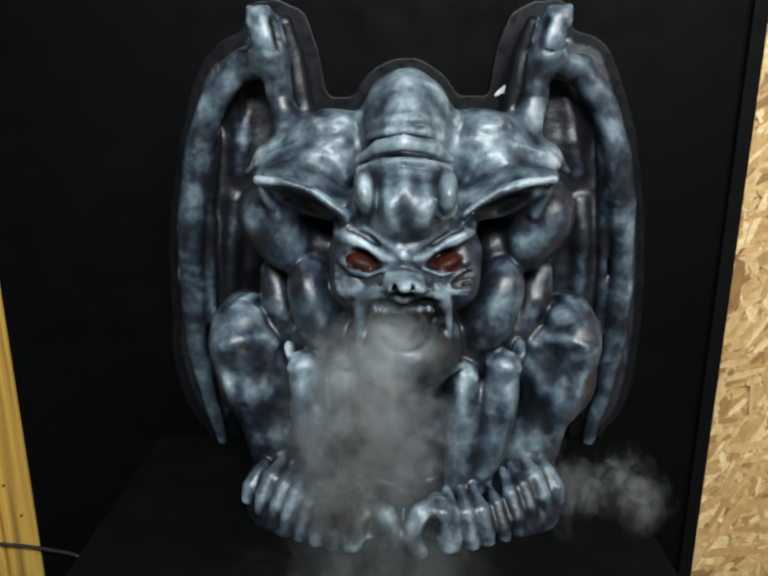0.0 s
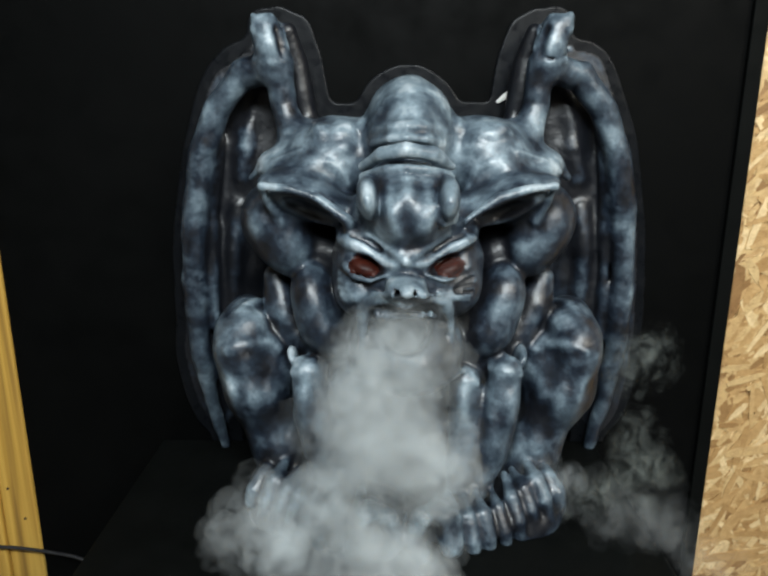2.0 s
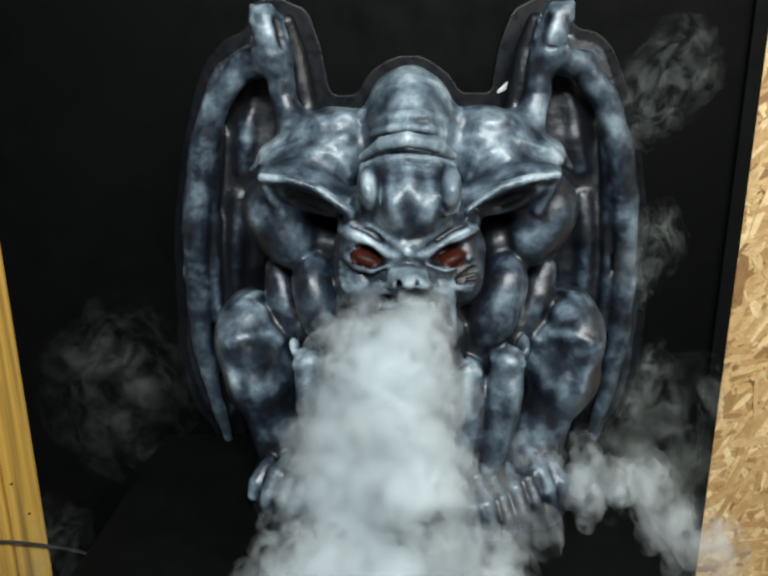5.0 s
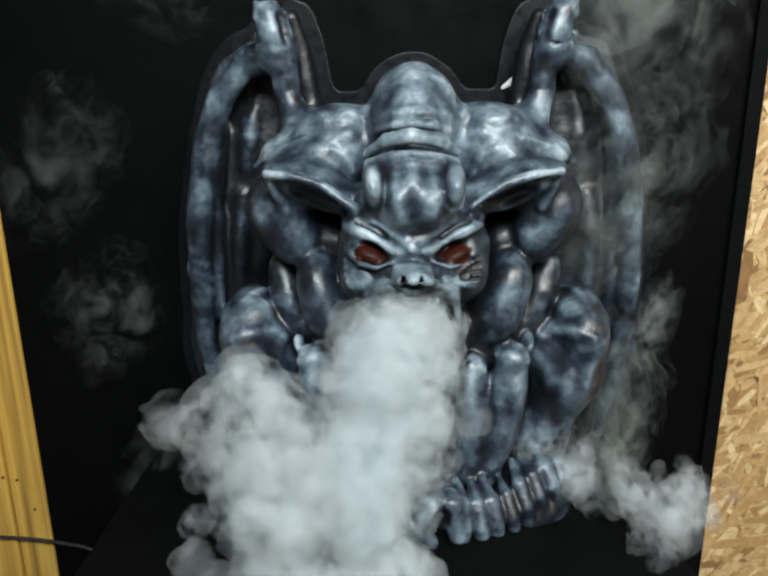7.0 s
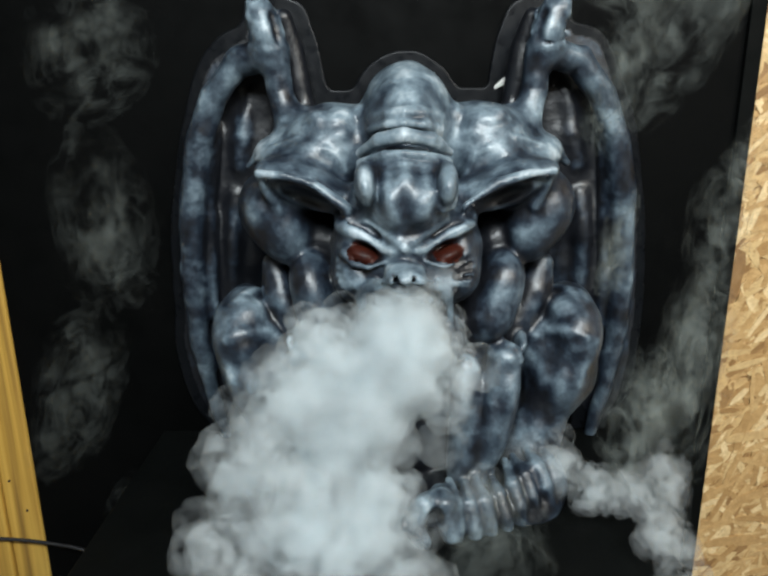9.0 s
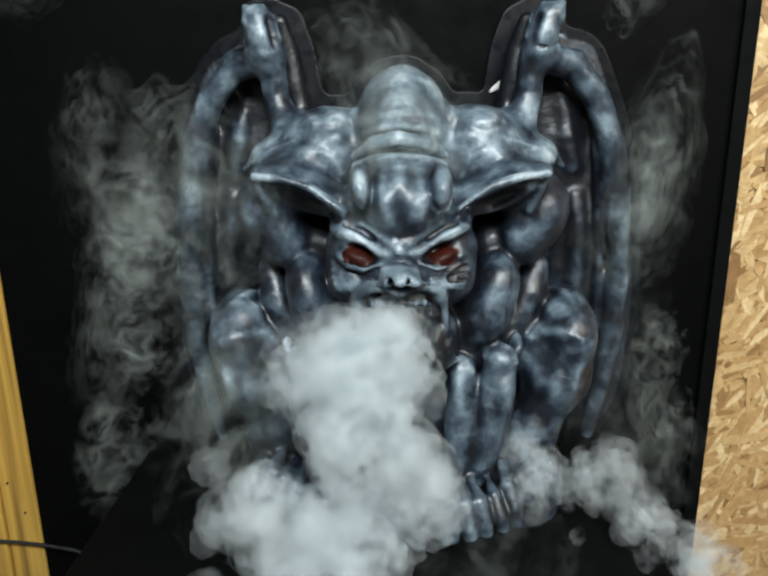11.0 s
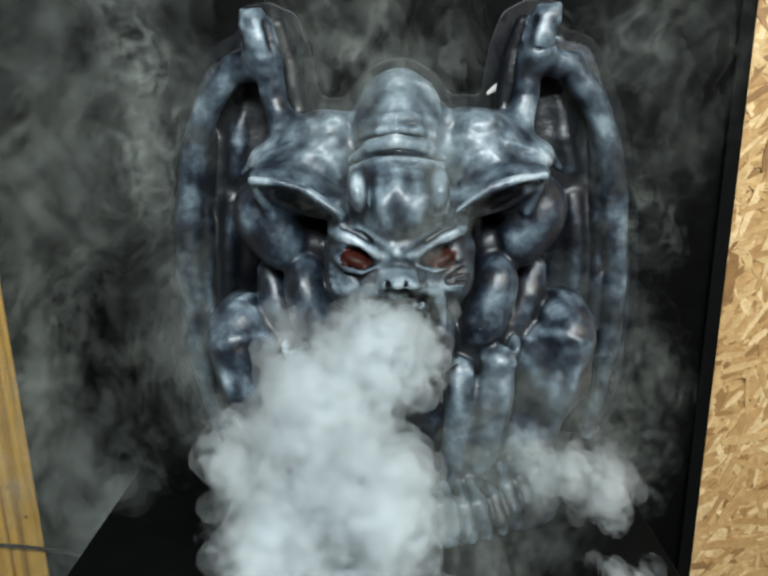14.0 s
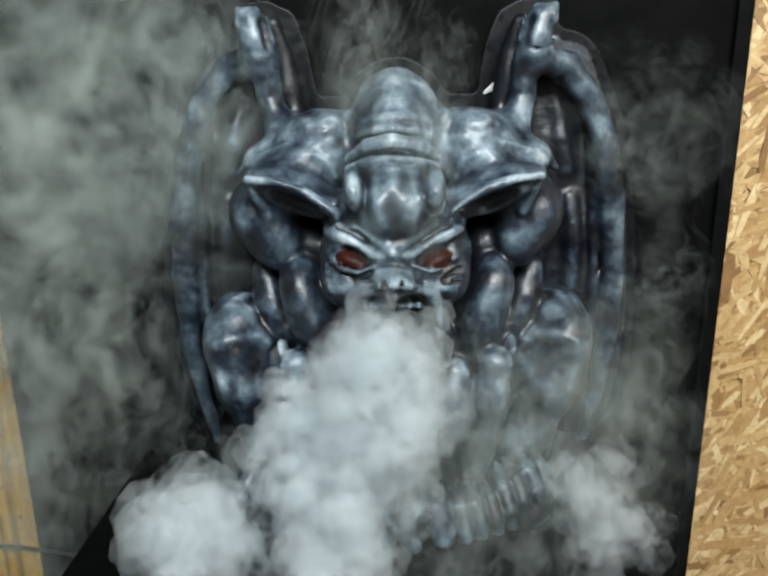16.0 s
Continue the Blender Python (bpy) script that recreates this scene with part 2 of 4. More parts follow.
stud("timber_stud", LEFT - 0.062, LEFT, -0.006, 0.032, "yellowish pine stud standing beside the black board", [(-0.668, 0.728), (-0.692, 0.79)])
stud("timber_stud", LEFT - 0.16, LEFT - 0.0625, -0.014, 0.03, "paler pine stud nailed beside another stud", [(-0.712, 0.8)])


def plinth():
    """The black box that carries the statue."""
    bm = bmesh.new()
    box(bm, -0.395, 0.365, -0.62, -0.001, FLOOR, SHELF - 0.018, 0.003)
    base = tagged(part("plinth_box", bm, BLACK_CLOTH), "black painted box that the gargoyle stands on", "plinth")
    bm = bmesh.new()
    box(bm, -0.40, 0.37, -0.625, -0.001, SHELF - 0.0175, SHELF, 0.003)
    part("top", bm, BLACK_CLOTH, base)


plinth()


def cable():
    cu = bpy.data.curves.new("power_cable", "CURVE")
    cu.dimensions, cu.bevel_depth, cu.bevel_resolution = "3D", 0.0032, 3
    s = cu.splines.new("BEZIER")
    pts = [(-1.3, -0.05, 0.70), (-0.80, -0.03, 0.688), (-0.62, -0.022, 0.667), (-0.545, -0.03, 0.648), (-0.47, -0.06, 0.58), (-0.45, -0.1, 0.2), (-0.5, -0.2, 0.004)]
    s.bezier_points.add(len(pts) - 1)
    for b, p in zip(s.bezier_points, pts):
        b.co, b.handle_left_type, b.handle_right_type = p, "AUTO", "AUTO"
    cu.materials.append(RUBBER)
    tagged(new("power_cable", cu), "thin black cable slung across the stud", "cable")


cable()


# ---- the gargoyle ----
STEP = 0.0024
LOW, HIGH = (-0.40, -0.432, SHELF - 0.006), (0.463, 0.012, 1.63)
def axis_at(y):
    """The statue's middle line, turned a little from the board to fit the camera's view."""
    return 0.038 + 0.045 * y


GX, GY, GZ = (np.arange(a, b, STEP, dtype=np.float32) for a, b in zip(LOW, HIGH))
FIELD = np.full((len(GX), len(GY), len(GZ)), 0.05, np.float32)
PAINT_SHADE = np.full(FIELD.shape, 0.1, np.float32)


def window_of(lo, hi):
    out = []
    for g, a, b in zip((GX, GY, GZ), lo, hi):
        out.append(slice(int(np.searchsorted(g, a)), max(int(np.searchsorted(g, a)) + 1, int(np.searchsorted(g, b)))))
    return tuple(out)


def local_grid(w):
    return GX[w[0]][:, None, None], GY[w[1]][None, :, None], GZ[w[2]][None, None, :]


def blend(w, d, k, paint_shade, carve):
    f = FIELD[w]
    if f.size == 0:
        return
    if carve:
        h = np.clip(0.5 - 0.5 * (d + f) / k, 0, 1)
        FIELD[w] = f * (1 - h) - d * h + k * h * (1 - h)
    else:
        h = np.clip(0.5 + 0.5 * (f - d) / k, 0, 1)
        FIELD[w] = f * (1 - h) + d * h - k * h * (1 - h)
    PAINT_SHADE[w] = PAINT_SHADE[w] * (1 - h) + paint_shade * h


def ball(carve, k, paint_shade, flip, centre, radii, roll=0):
    x, y, z = centre
    if flip:
        x, roll = 2 * axis_at(y) - x, -roll
    m = max(radii) + k + 0.05
    w = window_of((x - m, y - radii[1] - k - 0.05, z - m), (x + m, y + radii[1] + k + 0.05, z + m))
    X, Y, Z = local_grid(w)
    c, s = math.cos(radians(roll)), math.sin(radians(roll))
    u, v, n = (X - x) * c + (Z - z) * s, (Z - z) * c - (X - x) * s, Y - y
    a, b, e = radii[0], radii[2], radii[1]
    p = np.sqrt((u / a) ** 2 + (v / b) ** 2 + (n / e) ** 2) + 1e-6
    q = np.sqrt((u / a ** 2) ** 2 + (v / b ** 2) ** 2 + (n / e ** 2) ** 2) + 1e-6
    blend(w, p * (p - 1) / q, k, paint_shade, carve)


def limb(carve, k, paint_shade, flip, knots):
    knots = [((2 * axis_at(y) - x if flip else x), y, z, r) for x, y, z, r in knots]
    near = max(r for *_, r in knots) + k + 0.02
    lo = [min(p[i] for p in knots) - near for i in range(3)]
    hi = [max(p[i] for p in knots) + near for i in range(3)]
    w = window_of(lo, hi)
    X, Y, Z = local_grid(w)
    best = None
    for (ax, ay, az, ar), (bx, by, bz, br) in zip(knots, knots[1:]):
        vx, vy, vz = bx - ax, by - ay, bz - az
        h = np.clip(((X - ax) * vx + (Y - ay) * vy + (Z - az) * vz) / (vx * vx + vy * vy + vz * vz), 0, 1)
        d = np.sqrt((X - ax - h * vx) ** 2 + (Y - ay - h * vy) ** 2 + (Z - az - h * vz) ** 2) - (ar + h * (br - ar))
        best = d if best is None else np.minimum(best, d)
    blend(w, best, k, paint_shade, carve)


def add(form, *shape, k=0.01, paint_shade=0.6, mirror=True):
    for flip in (False, True) if mirror else (False,):
        form(False, k, paint_shade, flip, *shape)


def carve(form, *shape, k=0.01, paint_shade=0.2, mirror=True):
    for flip in (False, True) if mirror else (False,):
        form(True, k, paint_shade, flip, *shape)


def sculpt():
    # tones hold airbrushed grey, plus shade in hollows and highlights along ridges
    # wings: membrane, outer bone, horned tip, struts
    add(ball, (-0.2611, 0.0000, 1.2339), (0.0714, 0.0220, 0.3122), -7, k=0.01, paint_shade=0.12, mirror=True)
    add(ball, (-0.2057, 0.0000, 1.4004), (0.0545, 0.0240, 0.1480), -8, k=0.01, paint_shade=0.08, mirror=True)
    add(limb, [(-0.1667, -0.0700, 1.5226, 0.0233), (-0.2145, -0.0580, 1.5085, 0.0215), (-0.2563, -0.0500, 1.4602, 0.0205), (-0.2833, -0.0460, 1.3954, 0.0202), (-0.3009, -0.0420, 1.3050, 0.0200), (-0.3113, -0.0400, 1.1938, 0.0190), (-0.3108, -0.0360, 1.0753, 0.0171), (-0.2995, -0.0300, 0.9755, 0.0134), (-0.2791, -0.0250, 0.8753, 0.0069)], k=0.009, paint_shade=0.46, mirror=True)
    add(limb, [(-0.1621, -0.0780, 1.5154, 0.0239), (-0.1636, -0.0860, 1.5463, 0.0228), (-0.1705, -0.0840, 1.5685, 0.0199)], k=0.012, paint_shade=0.62, mirror=True)
    # moulded wall by the pillar: dark plastic, its shaded side also in the tone
    add(limb, [(-0.1165, -0.0400, 1.4229, 0.0119), (-0.1272, -0.0360, 1.4746, 0.0192), (-0.1351, -0.0400, 1.5302, 0.0174), (-0.1451, -0.0500, 1.5699, 0.0128)], k=0.012, paint_shade=-0.1, mirror=True)
    add(limb, [(-0.1830, -0.0880, 1.5782, 0.0096), (-0.1883, -0.0900, 1.5868, 0.0048)], k=0.012, paint_shade=0.78, mirror=True)
    add(limb, [(-0.2024, -0.0096, 1.5502, 0.0022), (-0.1874, -0.0962, 1.5677, 0.0027), (-0.1832, -0.0962, 1.5835, 0.0027), (-0.1634, -0.0840, 1.5877, 0.0034), (-0.1525, -0.0555, 1.5772, 0.0028), (-0.1409, -0.0865, 1.5437, 0.0021)], k=0.006, paint_shade=0.85, mirror=False)
    add(limb, [(0.2775, -0.0096, 1.5502, 0.0022), (0.2547, -0.0962, 1.5677, 0.0027), (0.2505, -0.0962, 1.5835, 0.0027), (0.2314, -0.0862, 1.5874, 0.0034), (0.2230, -0.0577, 1.5769, 0.0028), (0.2086, -0.0887, 1.5435, 0.0021)], k=0.006, paint_shade=0.85, mirror=False)
    carve(limb, [(-0.1538, -0.0984, 1.5681, 0.0047), (-0.1491, -0.1030, 1.5498, 0.0054), (-0.1474, -0.1003, 1.5346, 0.0041)], k=0.01, paint_shade=0.3, mirror=False)
    carve(limb, [(0.2209, -0.0984, 1.5681, 0.0047), (0.2158, -0.1030, 1.5498, 0.0054), (0.2144, -0.1003, 1.5346, 0.0041)], k=0.01, paint_shade=0.3, mirror=False)
    carve(limb, [(-0.1864, -0.0891, 1.5343, 0.0021), (-0.1608, -0.1034, 1.5286, 0.0020), (-0.1396, -0.0781, 1.5346, 0.0021)], k=0.004, paint_shade=0.2, mirror=False)
    carve(limb, [(0.2530, -0.0946, 1.5338, 0.0021), (0.2275, -0.1034, 1.5286, 0.0020), (0.2086, -0.0781, 1.5346, 0.0021)], k=0.004, paint_shade=0.2, mirror=False)
    add(limb, [(-0.1869, -0.0883, 1.5285, 0.0021), (-0.1612, -0.1024, 1.5229, 0.0027), (-0.1398, -0.0784, 1.5286, 0.0021)], k=0.005, paint_shade=0.85, mirror=False)
    add(limb, [(0.2535, -0.0938, 1.5281, 0.0021), (0.2280, -0.1024, 1.5229, 0.0027), (0.2087, -0.0784, 1.5286, 0.0021)], k=0.005, paint_shade=0.85, mirror=False)
    add(limb, [(-0.1524, -0.0800, 1.5219, 0.0189), (-0.1512, -0.0750, 1.4668, 0.0193), (-0.1336, -0.0850, 1.4045, 0.0215)], k=0.01, paint_shade=0.6, mirror=True)
    add(limb, [(-0.2071, -0.0160, 1.4642, 0.0045), (-0.2199, -0.0220, 1.4016, 0.0092), (-0.2305, -0.0200, 1.3562, 0.0062)], k=0.018, paint_shade=0.42, mirror=True)
    add(limb, [(-0.2383, -0.0180, 1.3095, 0.0071), (-0.2474, -0.0240, 1.2389, 0.0119), (-0.2505, -0.0180, 1.1549, 0.0065)], k=0.018, paint_shade=0.4, mirror=True)
    add(limb, [(-0.2596, -0.0280, 1.4239, 0.0068), (-0.2753, -0.0300, 1.3186, 0.0077), (-0.2846, -0.0300, 1.1581, 0.0080), (-0.2783, -0.0260, 1.0186, 0.0058)], k=0.014, paint_shade=0.34, mirror=True)
    # back hump, shoulders, neck folds
    add(ball, (0.0325, -0.0700, 1.4214), (0.0696, 0.1400, 0.0870), 0, k=0.02, paint_shade=0.82, mirror=False)
    add(ball, (-0.0834, -0.0900, 1.3801), (0.0748, 0.0850, 0.0676), 25, k=0.03, paint_shade=0.84, mirror=True)
    add(ball, (-0.1328, -0.0900, 1.3659), (0.0606, 0.0650, 0.0339), -20, k=0.02, paint_shade=0.8, mirror=True)
    add(ball, (-0.0668, -0.0900, 1.4270), (0.0327, 0.0700, 0.0227), 8, k=0.014, paint_shade=0.82, mirror=True)
    add(limb, [(-0.1160, -0.0800, 1.4321, 0.0072), (-0.1301, -0.1000, 1.4050, 0.0085), (-0.1749, -0.0900, 1.3905, 0.0065), (-0.2036, -0.0800, 1.3613, 0.0044)], k=0.014, paint_shade=0.6, mirror=True)
    add(ball, (-0.0329, -0.1225, 1.4331), (0.0123, 0.0200, 0.0165), 10, k=0.006, paint_shade=0.7, mirror=False)
    add(ball, (0.0976, -0.1225, 1.4331), (0.0123, 0.0200, 0.0165), -10, k=0.006, paint_shade=0.7, mirror=False)
    add(ball, (-0.0907, -0.1368, 1.4281), (0.0176, 0.0200, 0.0135), -25, k=0.01, paint_shade=0.76, mirror=False)
    add(ball, (0.1537, -0.1390, 1.4281), (0.0176, 0.0200, 0.0135), 25, k=0.01, paint_shade=0.76, mirror=False)
    add(ball, (-0.0632, -0.1479, 1.4074), (0.0161, 0.0200, 0.0121), 30, k=0.01, paint_shade=0.66, mirror=False)
    add(ball, (0.1258, -0.1457, 1.4073), (0.0162, 0.0200, 0.0121), -30, k=0.01, paint_shade=0.66, mirror=False)
    add(limb, [(-0.0790, -0.1728, 1.3905, 0.0026), (-0.0648, -0.1703, 1.3825, 0.0033), (-0.0537, -0.1623, 1.3608, 0.0040), (-0.0554, -0.0082, 1.3082, 0.0055), (-0.0604, -0.0087, 1.2844, 0.0040)], k=0.007, paint_shade=0.78, mirror=False)
    add(limb, [(0.1394, -0.1728, 1.3905, 0.0026), (0.1259, -0.1670, 1.3823, 0.0033), (0.1156, -0.1579, 1.3604, 0.0040), (0.1199, -0.0961, 1.3198, 0.0051), (0.1356, -0.0087, 1.2844, 0.0040)], k=0.007, paint_shade=0.78, mirror=False)
    add(limb, [(-0.1176, -0.1552, 1.4038, 0.0027), (-0.1528, -0.1387, 1.3923, 0.0027), (-0.1850, -0.1178, 1.3731, 0.0028)], k=0.006, paint_shade=0.8, mirror=False)
    add(limb, [(0.1786, -0.1607, 1.4041, 0.0027), (0.2158, -0.1409, 1.3924, 0.0027), (0.2487, -0.1244, 1.3736, 0.0028)], k=0.006, paint_shade=0.8, mirror=False)
    add(ball, (-0.1046, -0.1576, 1.3816), (0.0228, 0.0200, 0.0134), 30, k=0.016, paint_shade=0.7, mirror=False)
    add(ball, (0.1657, -0.1598, 1.3818), (0.0228, 0.0200, 0.0134), -30, k=0.016, paint_shade=0.7, mirror=False)
    add(limb, [(-0.0828, -0.1466, 1.4400, 0.0020), (-0.0957, -0.1510, 1.4374, 0.0020), (-0.1088, -0.1444, 1.4256, 0.0020)], k=0.005, paint_shade=0.85, mirror=False)
    add(limb, [(0.1452, -0.1488, 1.4400, 0.0020), (0.1577, -0.1532, 1.4375, 0.0020), (0.1710, -0.1488, 1.4257, 0.0020)], k=0.005, paint_shade=0.85, mirror=False)
    add(limb, [(-0.0175, -0.1700, 1.4299, 0.0033), (0.0047, -0.2050, 1.4368, 0.0056), (0.0263, -0.2150, 1.4387, 0.0062), (0.0486, -0.2050, 1.4368, 0.0056), (0.0738, -0.1700, 1.4299, 0.0033)], k=0.012, paint_shade=0.75, mirror=False)
    add(limb, [(-0.0188, -0.1800, 1.4150, 0.0032), (0.0046, -0.2150, 1.4225, 0.0056), (0.0260, -0.2250, 1.4246, 0.0061), (0.0482, -0.2150, 1.4225, 0.0056), (0.0746, -0.1800, 1.4150, 0.0032)], k=0.012, paint_shade=0.78, mirror=False)
    add(limb, [(-0.0315, -0.2000, 1.3871, 0.0045), (-0.0061, -0.2350, 1.4052, 0.0104), (0.0251, -0.2500, 1.4107, 0.0120), (0.0575, -0.2350, 1.4052, 0.0104), (0.0861, -0.2000, 1.3871, 0.0045)], k=0.009, paint_shade=0.85, mirror=False)
    add(limb, [(-0.0298, -0.2250, 1.3754, 0.0056), (0.0010, -0.2600, 1.3879, 0.0072), (0.0245, -0.2680, 1.3902, 0.0071), (0.0487, -0.2600, 1.3879, 0.0072), (0.0825, -0.2250, 1.3754, 0.0056)], k=0.006, paint_shade=0.84, mirror=False)
    add(limb, [(-0.0080, -0.2600, 1.3725, 0.0036), (0.0243, -0.2750, 1.3780, 0.0059), (0.0579, -0.2600, 1.3725, 0.0036)], k=0.006, paint_shade=0.78, mirror=False)
    # skull and face mass
    add(ball, (0.0271, -0.2000, 1.3301), (0.0676, 0.1050, 0.0637), 0, k=0.014, paint_shade=0.74, mirror=False)
    add(ball, (0.0080, -0.2450, 1.3333), (0.0210, 0.0660, 0.0395), 8, k=0.012, paint_shade=0.7, mirror=True)
    add(ball, (0.0246, -0.2841, 1.3517), (0.0100, 0.0200, 0.0199), 0, k=0.012, paint_shade=0.76, mirror=False)
    add(ball, (0.0282, -0.1900, 1.2410), (0.0998, 0.1000, 0.0823), 0, k=0.014, paint_shade=0.45, mirror=False)
    add(ball, (-0.0228, -0.2650, 1.3528), (0.0150, 0.0520, 0.0282), 6, k=0.004, paint_shade=0.72, mirror=True)
    add(limb, [(-0.0389, -0.2550, 1.3437, 0.0018), (-0.0333, -0.2780, 1.3270, 0.0030), (-0.0198, -0.2950, 1.3249, 0.0029), (-0.0092, -0.3020, 1.3353, 0.0023), (-0.0080, -0.3030, 1.3481, 0.0017)], k=0.006, paint_shade=0.62, mirror=True)
    add(ball, (0.0259, -0.2400, 1.2819), (0.0328, 0.0580, 0.0252), 0, k=0.016, paint_shade=0.6, mirror=False)
    carve(limb, [(0.0226, -0.3120, 1.3623, 0.0023), (0.0228, -0.3160, 1.3174, 0.0029)], k=0.012, paint_shade=0.35, mirror=False)
    # ears: blade, rim, hollow, lobe
    add(ball, (-0.1588, -0.1400, 1.3115), (0.0460, 0.0620, 0.0515), -10, k=0.012, paint_shade=0.4, mirror=True)
    add(ball, (-0.1401, -0.1450, 1.2729), (0.0378, 0.0540, 0.0476), 20, k=0.035, paint_shade=0.5, mirror=True)
    add(ball, (-0.1025, -0.1750, 1.3421), (0.0772, 0.0550, 0.0293), -20, k=0.02, paint_shade=0.7, mirror=True)
    add(limb, [(-0.1596, -0.2350, 1.3652, 0.0043), (-0.1287, -0.2400, 1.3621, 0.0062), (-0.0885, -0.2450, 1.3504, 0.0074), (-0.0493, -0.2500, 1.3215, 0.0080)], k=0.01, paint_shade=0.74, mirror=True)
    add(limb, [(-0.1602, -0.2320, 1.3637, 0.0037), (-0.1568, -0.2150, 1.3417, 0.0038), (-0.1424, -0.2000, 1.3138, 0.0039)], k=0.01, paint_shade=0.5, mirror=True)
    # ear hollow toned near black, the shade inside it put into the colour
    carve(ball, (-0.0984, -0.2620, 1.3234), (0.0522, 0.0620, 0.0200), -27, k=0.008, paint_shade=-0.2, mirror=True)
    carve(ball, (-0.0808, -0.2700, 1.3173), (0.0362, 0.0600, 0.0145), -27, k=0.01, paint_shade=-0.2, mirror=True)
    # brows, eyes and their pouches
    add(ball, (-0.0301, -0.2050, 1.2950), (0.0379, 0.0600, 0.0235), -22, k=0.014, paint_shade=0.45, mirror=True)
    add(limb, [(-0.0574, -0.2453, 1.2989, 0.0056), (-0.0468, -0.2574, 1.2974, 0.0080), (-0.0281, -0.2651, 1.2895, 0.0086), (-0.0097, -0.2717, 1.2790, 0.0073), (0.0078, -0.2882, 1.2740, 0.0048)], k=0.005, paint_shade=0.88, mirror=False)
    add(limb, [(0.1106, -0.2508, 1.2999, 0.0056), (0.0991, -0.2618, 1.2982, 0.0080), (0.0803, -0.2651, 1.2895, 0.0086), (0.0611, -0.2739, 1.2795, 0.0073), (0.0423, -0.2882, 1.2740, 0.0048)], k=0.005, paint_shade=0.88, mirror=False)
    add(limb, [(-0.0245, -0.2608, 1.3073, 0.0024), (-0.0048, -0.2756, 1.2965, 0.0036), (0.0142, -0.2924, 1.2876, 0.0030)], k=0.008, paint_shade=0.7, mirror=False)
    add(limb, [(0.0770, -0.2608, 1.3073, 0.0024), (0.0557, -0.2800, 1.2973, 0.0036), (0.0354, -0.2924, 1.2876, 0.0030)], k=0.008, paint_shade=0.7, mirror=False)
    carve(limb, [(-0.0441, -0.2596, 1.3046, 0.0018), (-0.0256, -0.2662, 1.2996, 0.0018), (-0.0085, -0.2717, 1.2896, 0.0018)], k=0.004, paint_shade=0.25, mirror=False)
    carve(limb, [(0.0965, -0.2618, 1.3050, 0.0018), (0.0776, -0.2662, 1.2996, 0.0018), (0.0599, -0.2739, 1.2900, 0.0018)], k=0.004, paint_shade=0.25, mirror=False)
    add(ball, (-0.0411, -0.2000, 1.2658), (0.0331, 0.0650, 0.0371), 0, k=0.012, paint_shade=0.4, mirror=True)
    # fill between lobe and face, coloured dark for the shade in that gap
    add(ball, (-0.0940, -0.1100, 1.2559), (0.0408, 0.0600, 0.0466), 0, k=0.014, paint_shade=0.1, mirror=True)
    carve(ball, (-0.0252, -0.2880, 1.2715), (0.0228, 0.0360, 0.0114), -24, k=0.004, paint_shade=0, mirror=True)
    add(ball, (-0.0262, -0.2570, 1.2626), (0.0224, 0.0200, 0.0112), -24, k=0.002, paint_shade=2, mirror=True)
    add(limb, [(-0.0532, -0.2620, 1.2661, 0.0019), (-0.0414, -0.2780, 1.2566, 0.0024), (-0.0205, -0.2860, 1.2530, 0.0024), (0.0000, -0.2880, 1.2609, 0.0018)], k=0.006, paint_shade=0.48, mirror=True)
    add(limb, [(0.0119, -0.2906, 1.2745, 0.0036), (0.0131, -0.2906, 1.2739, 0.0036)], k=0.004, paint_shade=0.75, mirror=False)
    add(limb, [(0.0378, -0.2928, 1.2750, 0.0036), (0.0366, -0.2928, 1.2744, 0.0036)], k=0.004, paint_shade=0.75, mirror=False)
    add(limb, [(0.0236, -0.2971, 1.2784, 0.0041), (0.0243, -0.2949, 1.2773, 0.0042)], k=0.004, paint_shade=0.78, mirror=False)
    add(limb, [(0.0072, -0.2847, 1.2646, 0.0030), (0.0251, -0.2899, 1.2670, 0.0036), (0.0434, -0.2847, 1.2646, 0.0030)], k=0.006, paint_shade=0.6, mirror=False)
    add(ball, (-0.0395, -0.2150, 1.2287), (0.0316, 0.0580, 0.0356), 8, k=0.014, paint_shade=0.36, mirror=True)
    add(limb, [(-0.0590, -0.2524, 1.2545, 0.0025), (-0.0504, -0.2611, 1.2508, 0.0031), (-0.0383, -0.2689, 1.2463, 0.0025)], k=0.003, paint_shade=0.9, mirror=False)
    add(limb, [(0.1114, -0.2590, 1.2560, 0.0025), (0.1025, -0.2644, 1.2516, 0.0031), (0.0899, -0.2700, 1.2466, 0.0025)], k=0.003, paint_shade=0.9, mirror=False)
    add(limb, [(-0.0602, -0.2546, 1.2460, 0.0025), (-0.0496, -0.2655, 1.2442, 0.0031), (-0.0333, -0.2711, 1.2405, 0.0025)], k=0.003, paint_shade=0.9, mirror=False)
    add(limb, [(0.1129, -0.2579, 1.2468, 0.0025), (0.1016, -0.2666, 1.2445, 0.0031), (0.0847, -0.2733, 1.2411, 0.0025)], k=0.003, paint_shade=0.9, mirror=False)
    add(limb, [(-0.0589, -0.2579, 1.2371, 0.0025), (-0.0471, -0.2688, 1.2373, 0.0031), (-0.0283, -0.2733, 1.2360, 0.0025)], k=0.003, paint_shade=0.9, mirror=False)
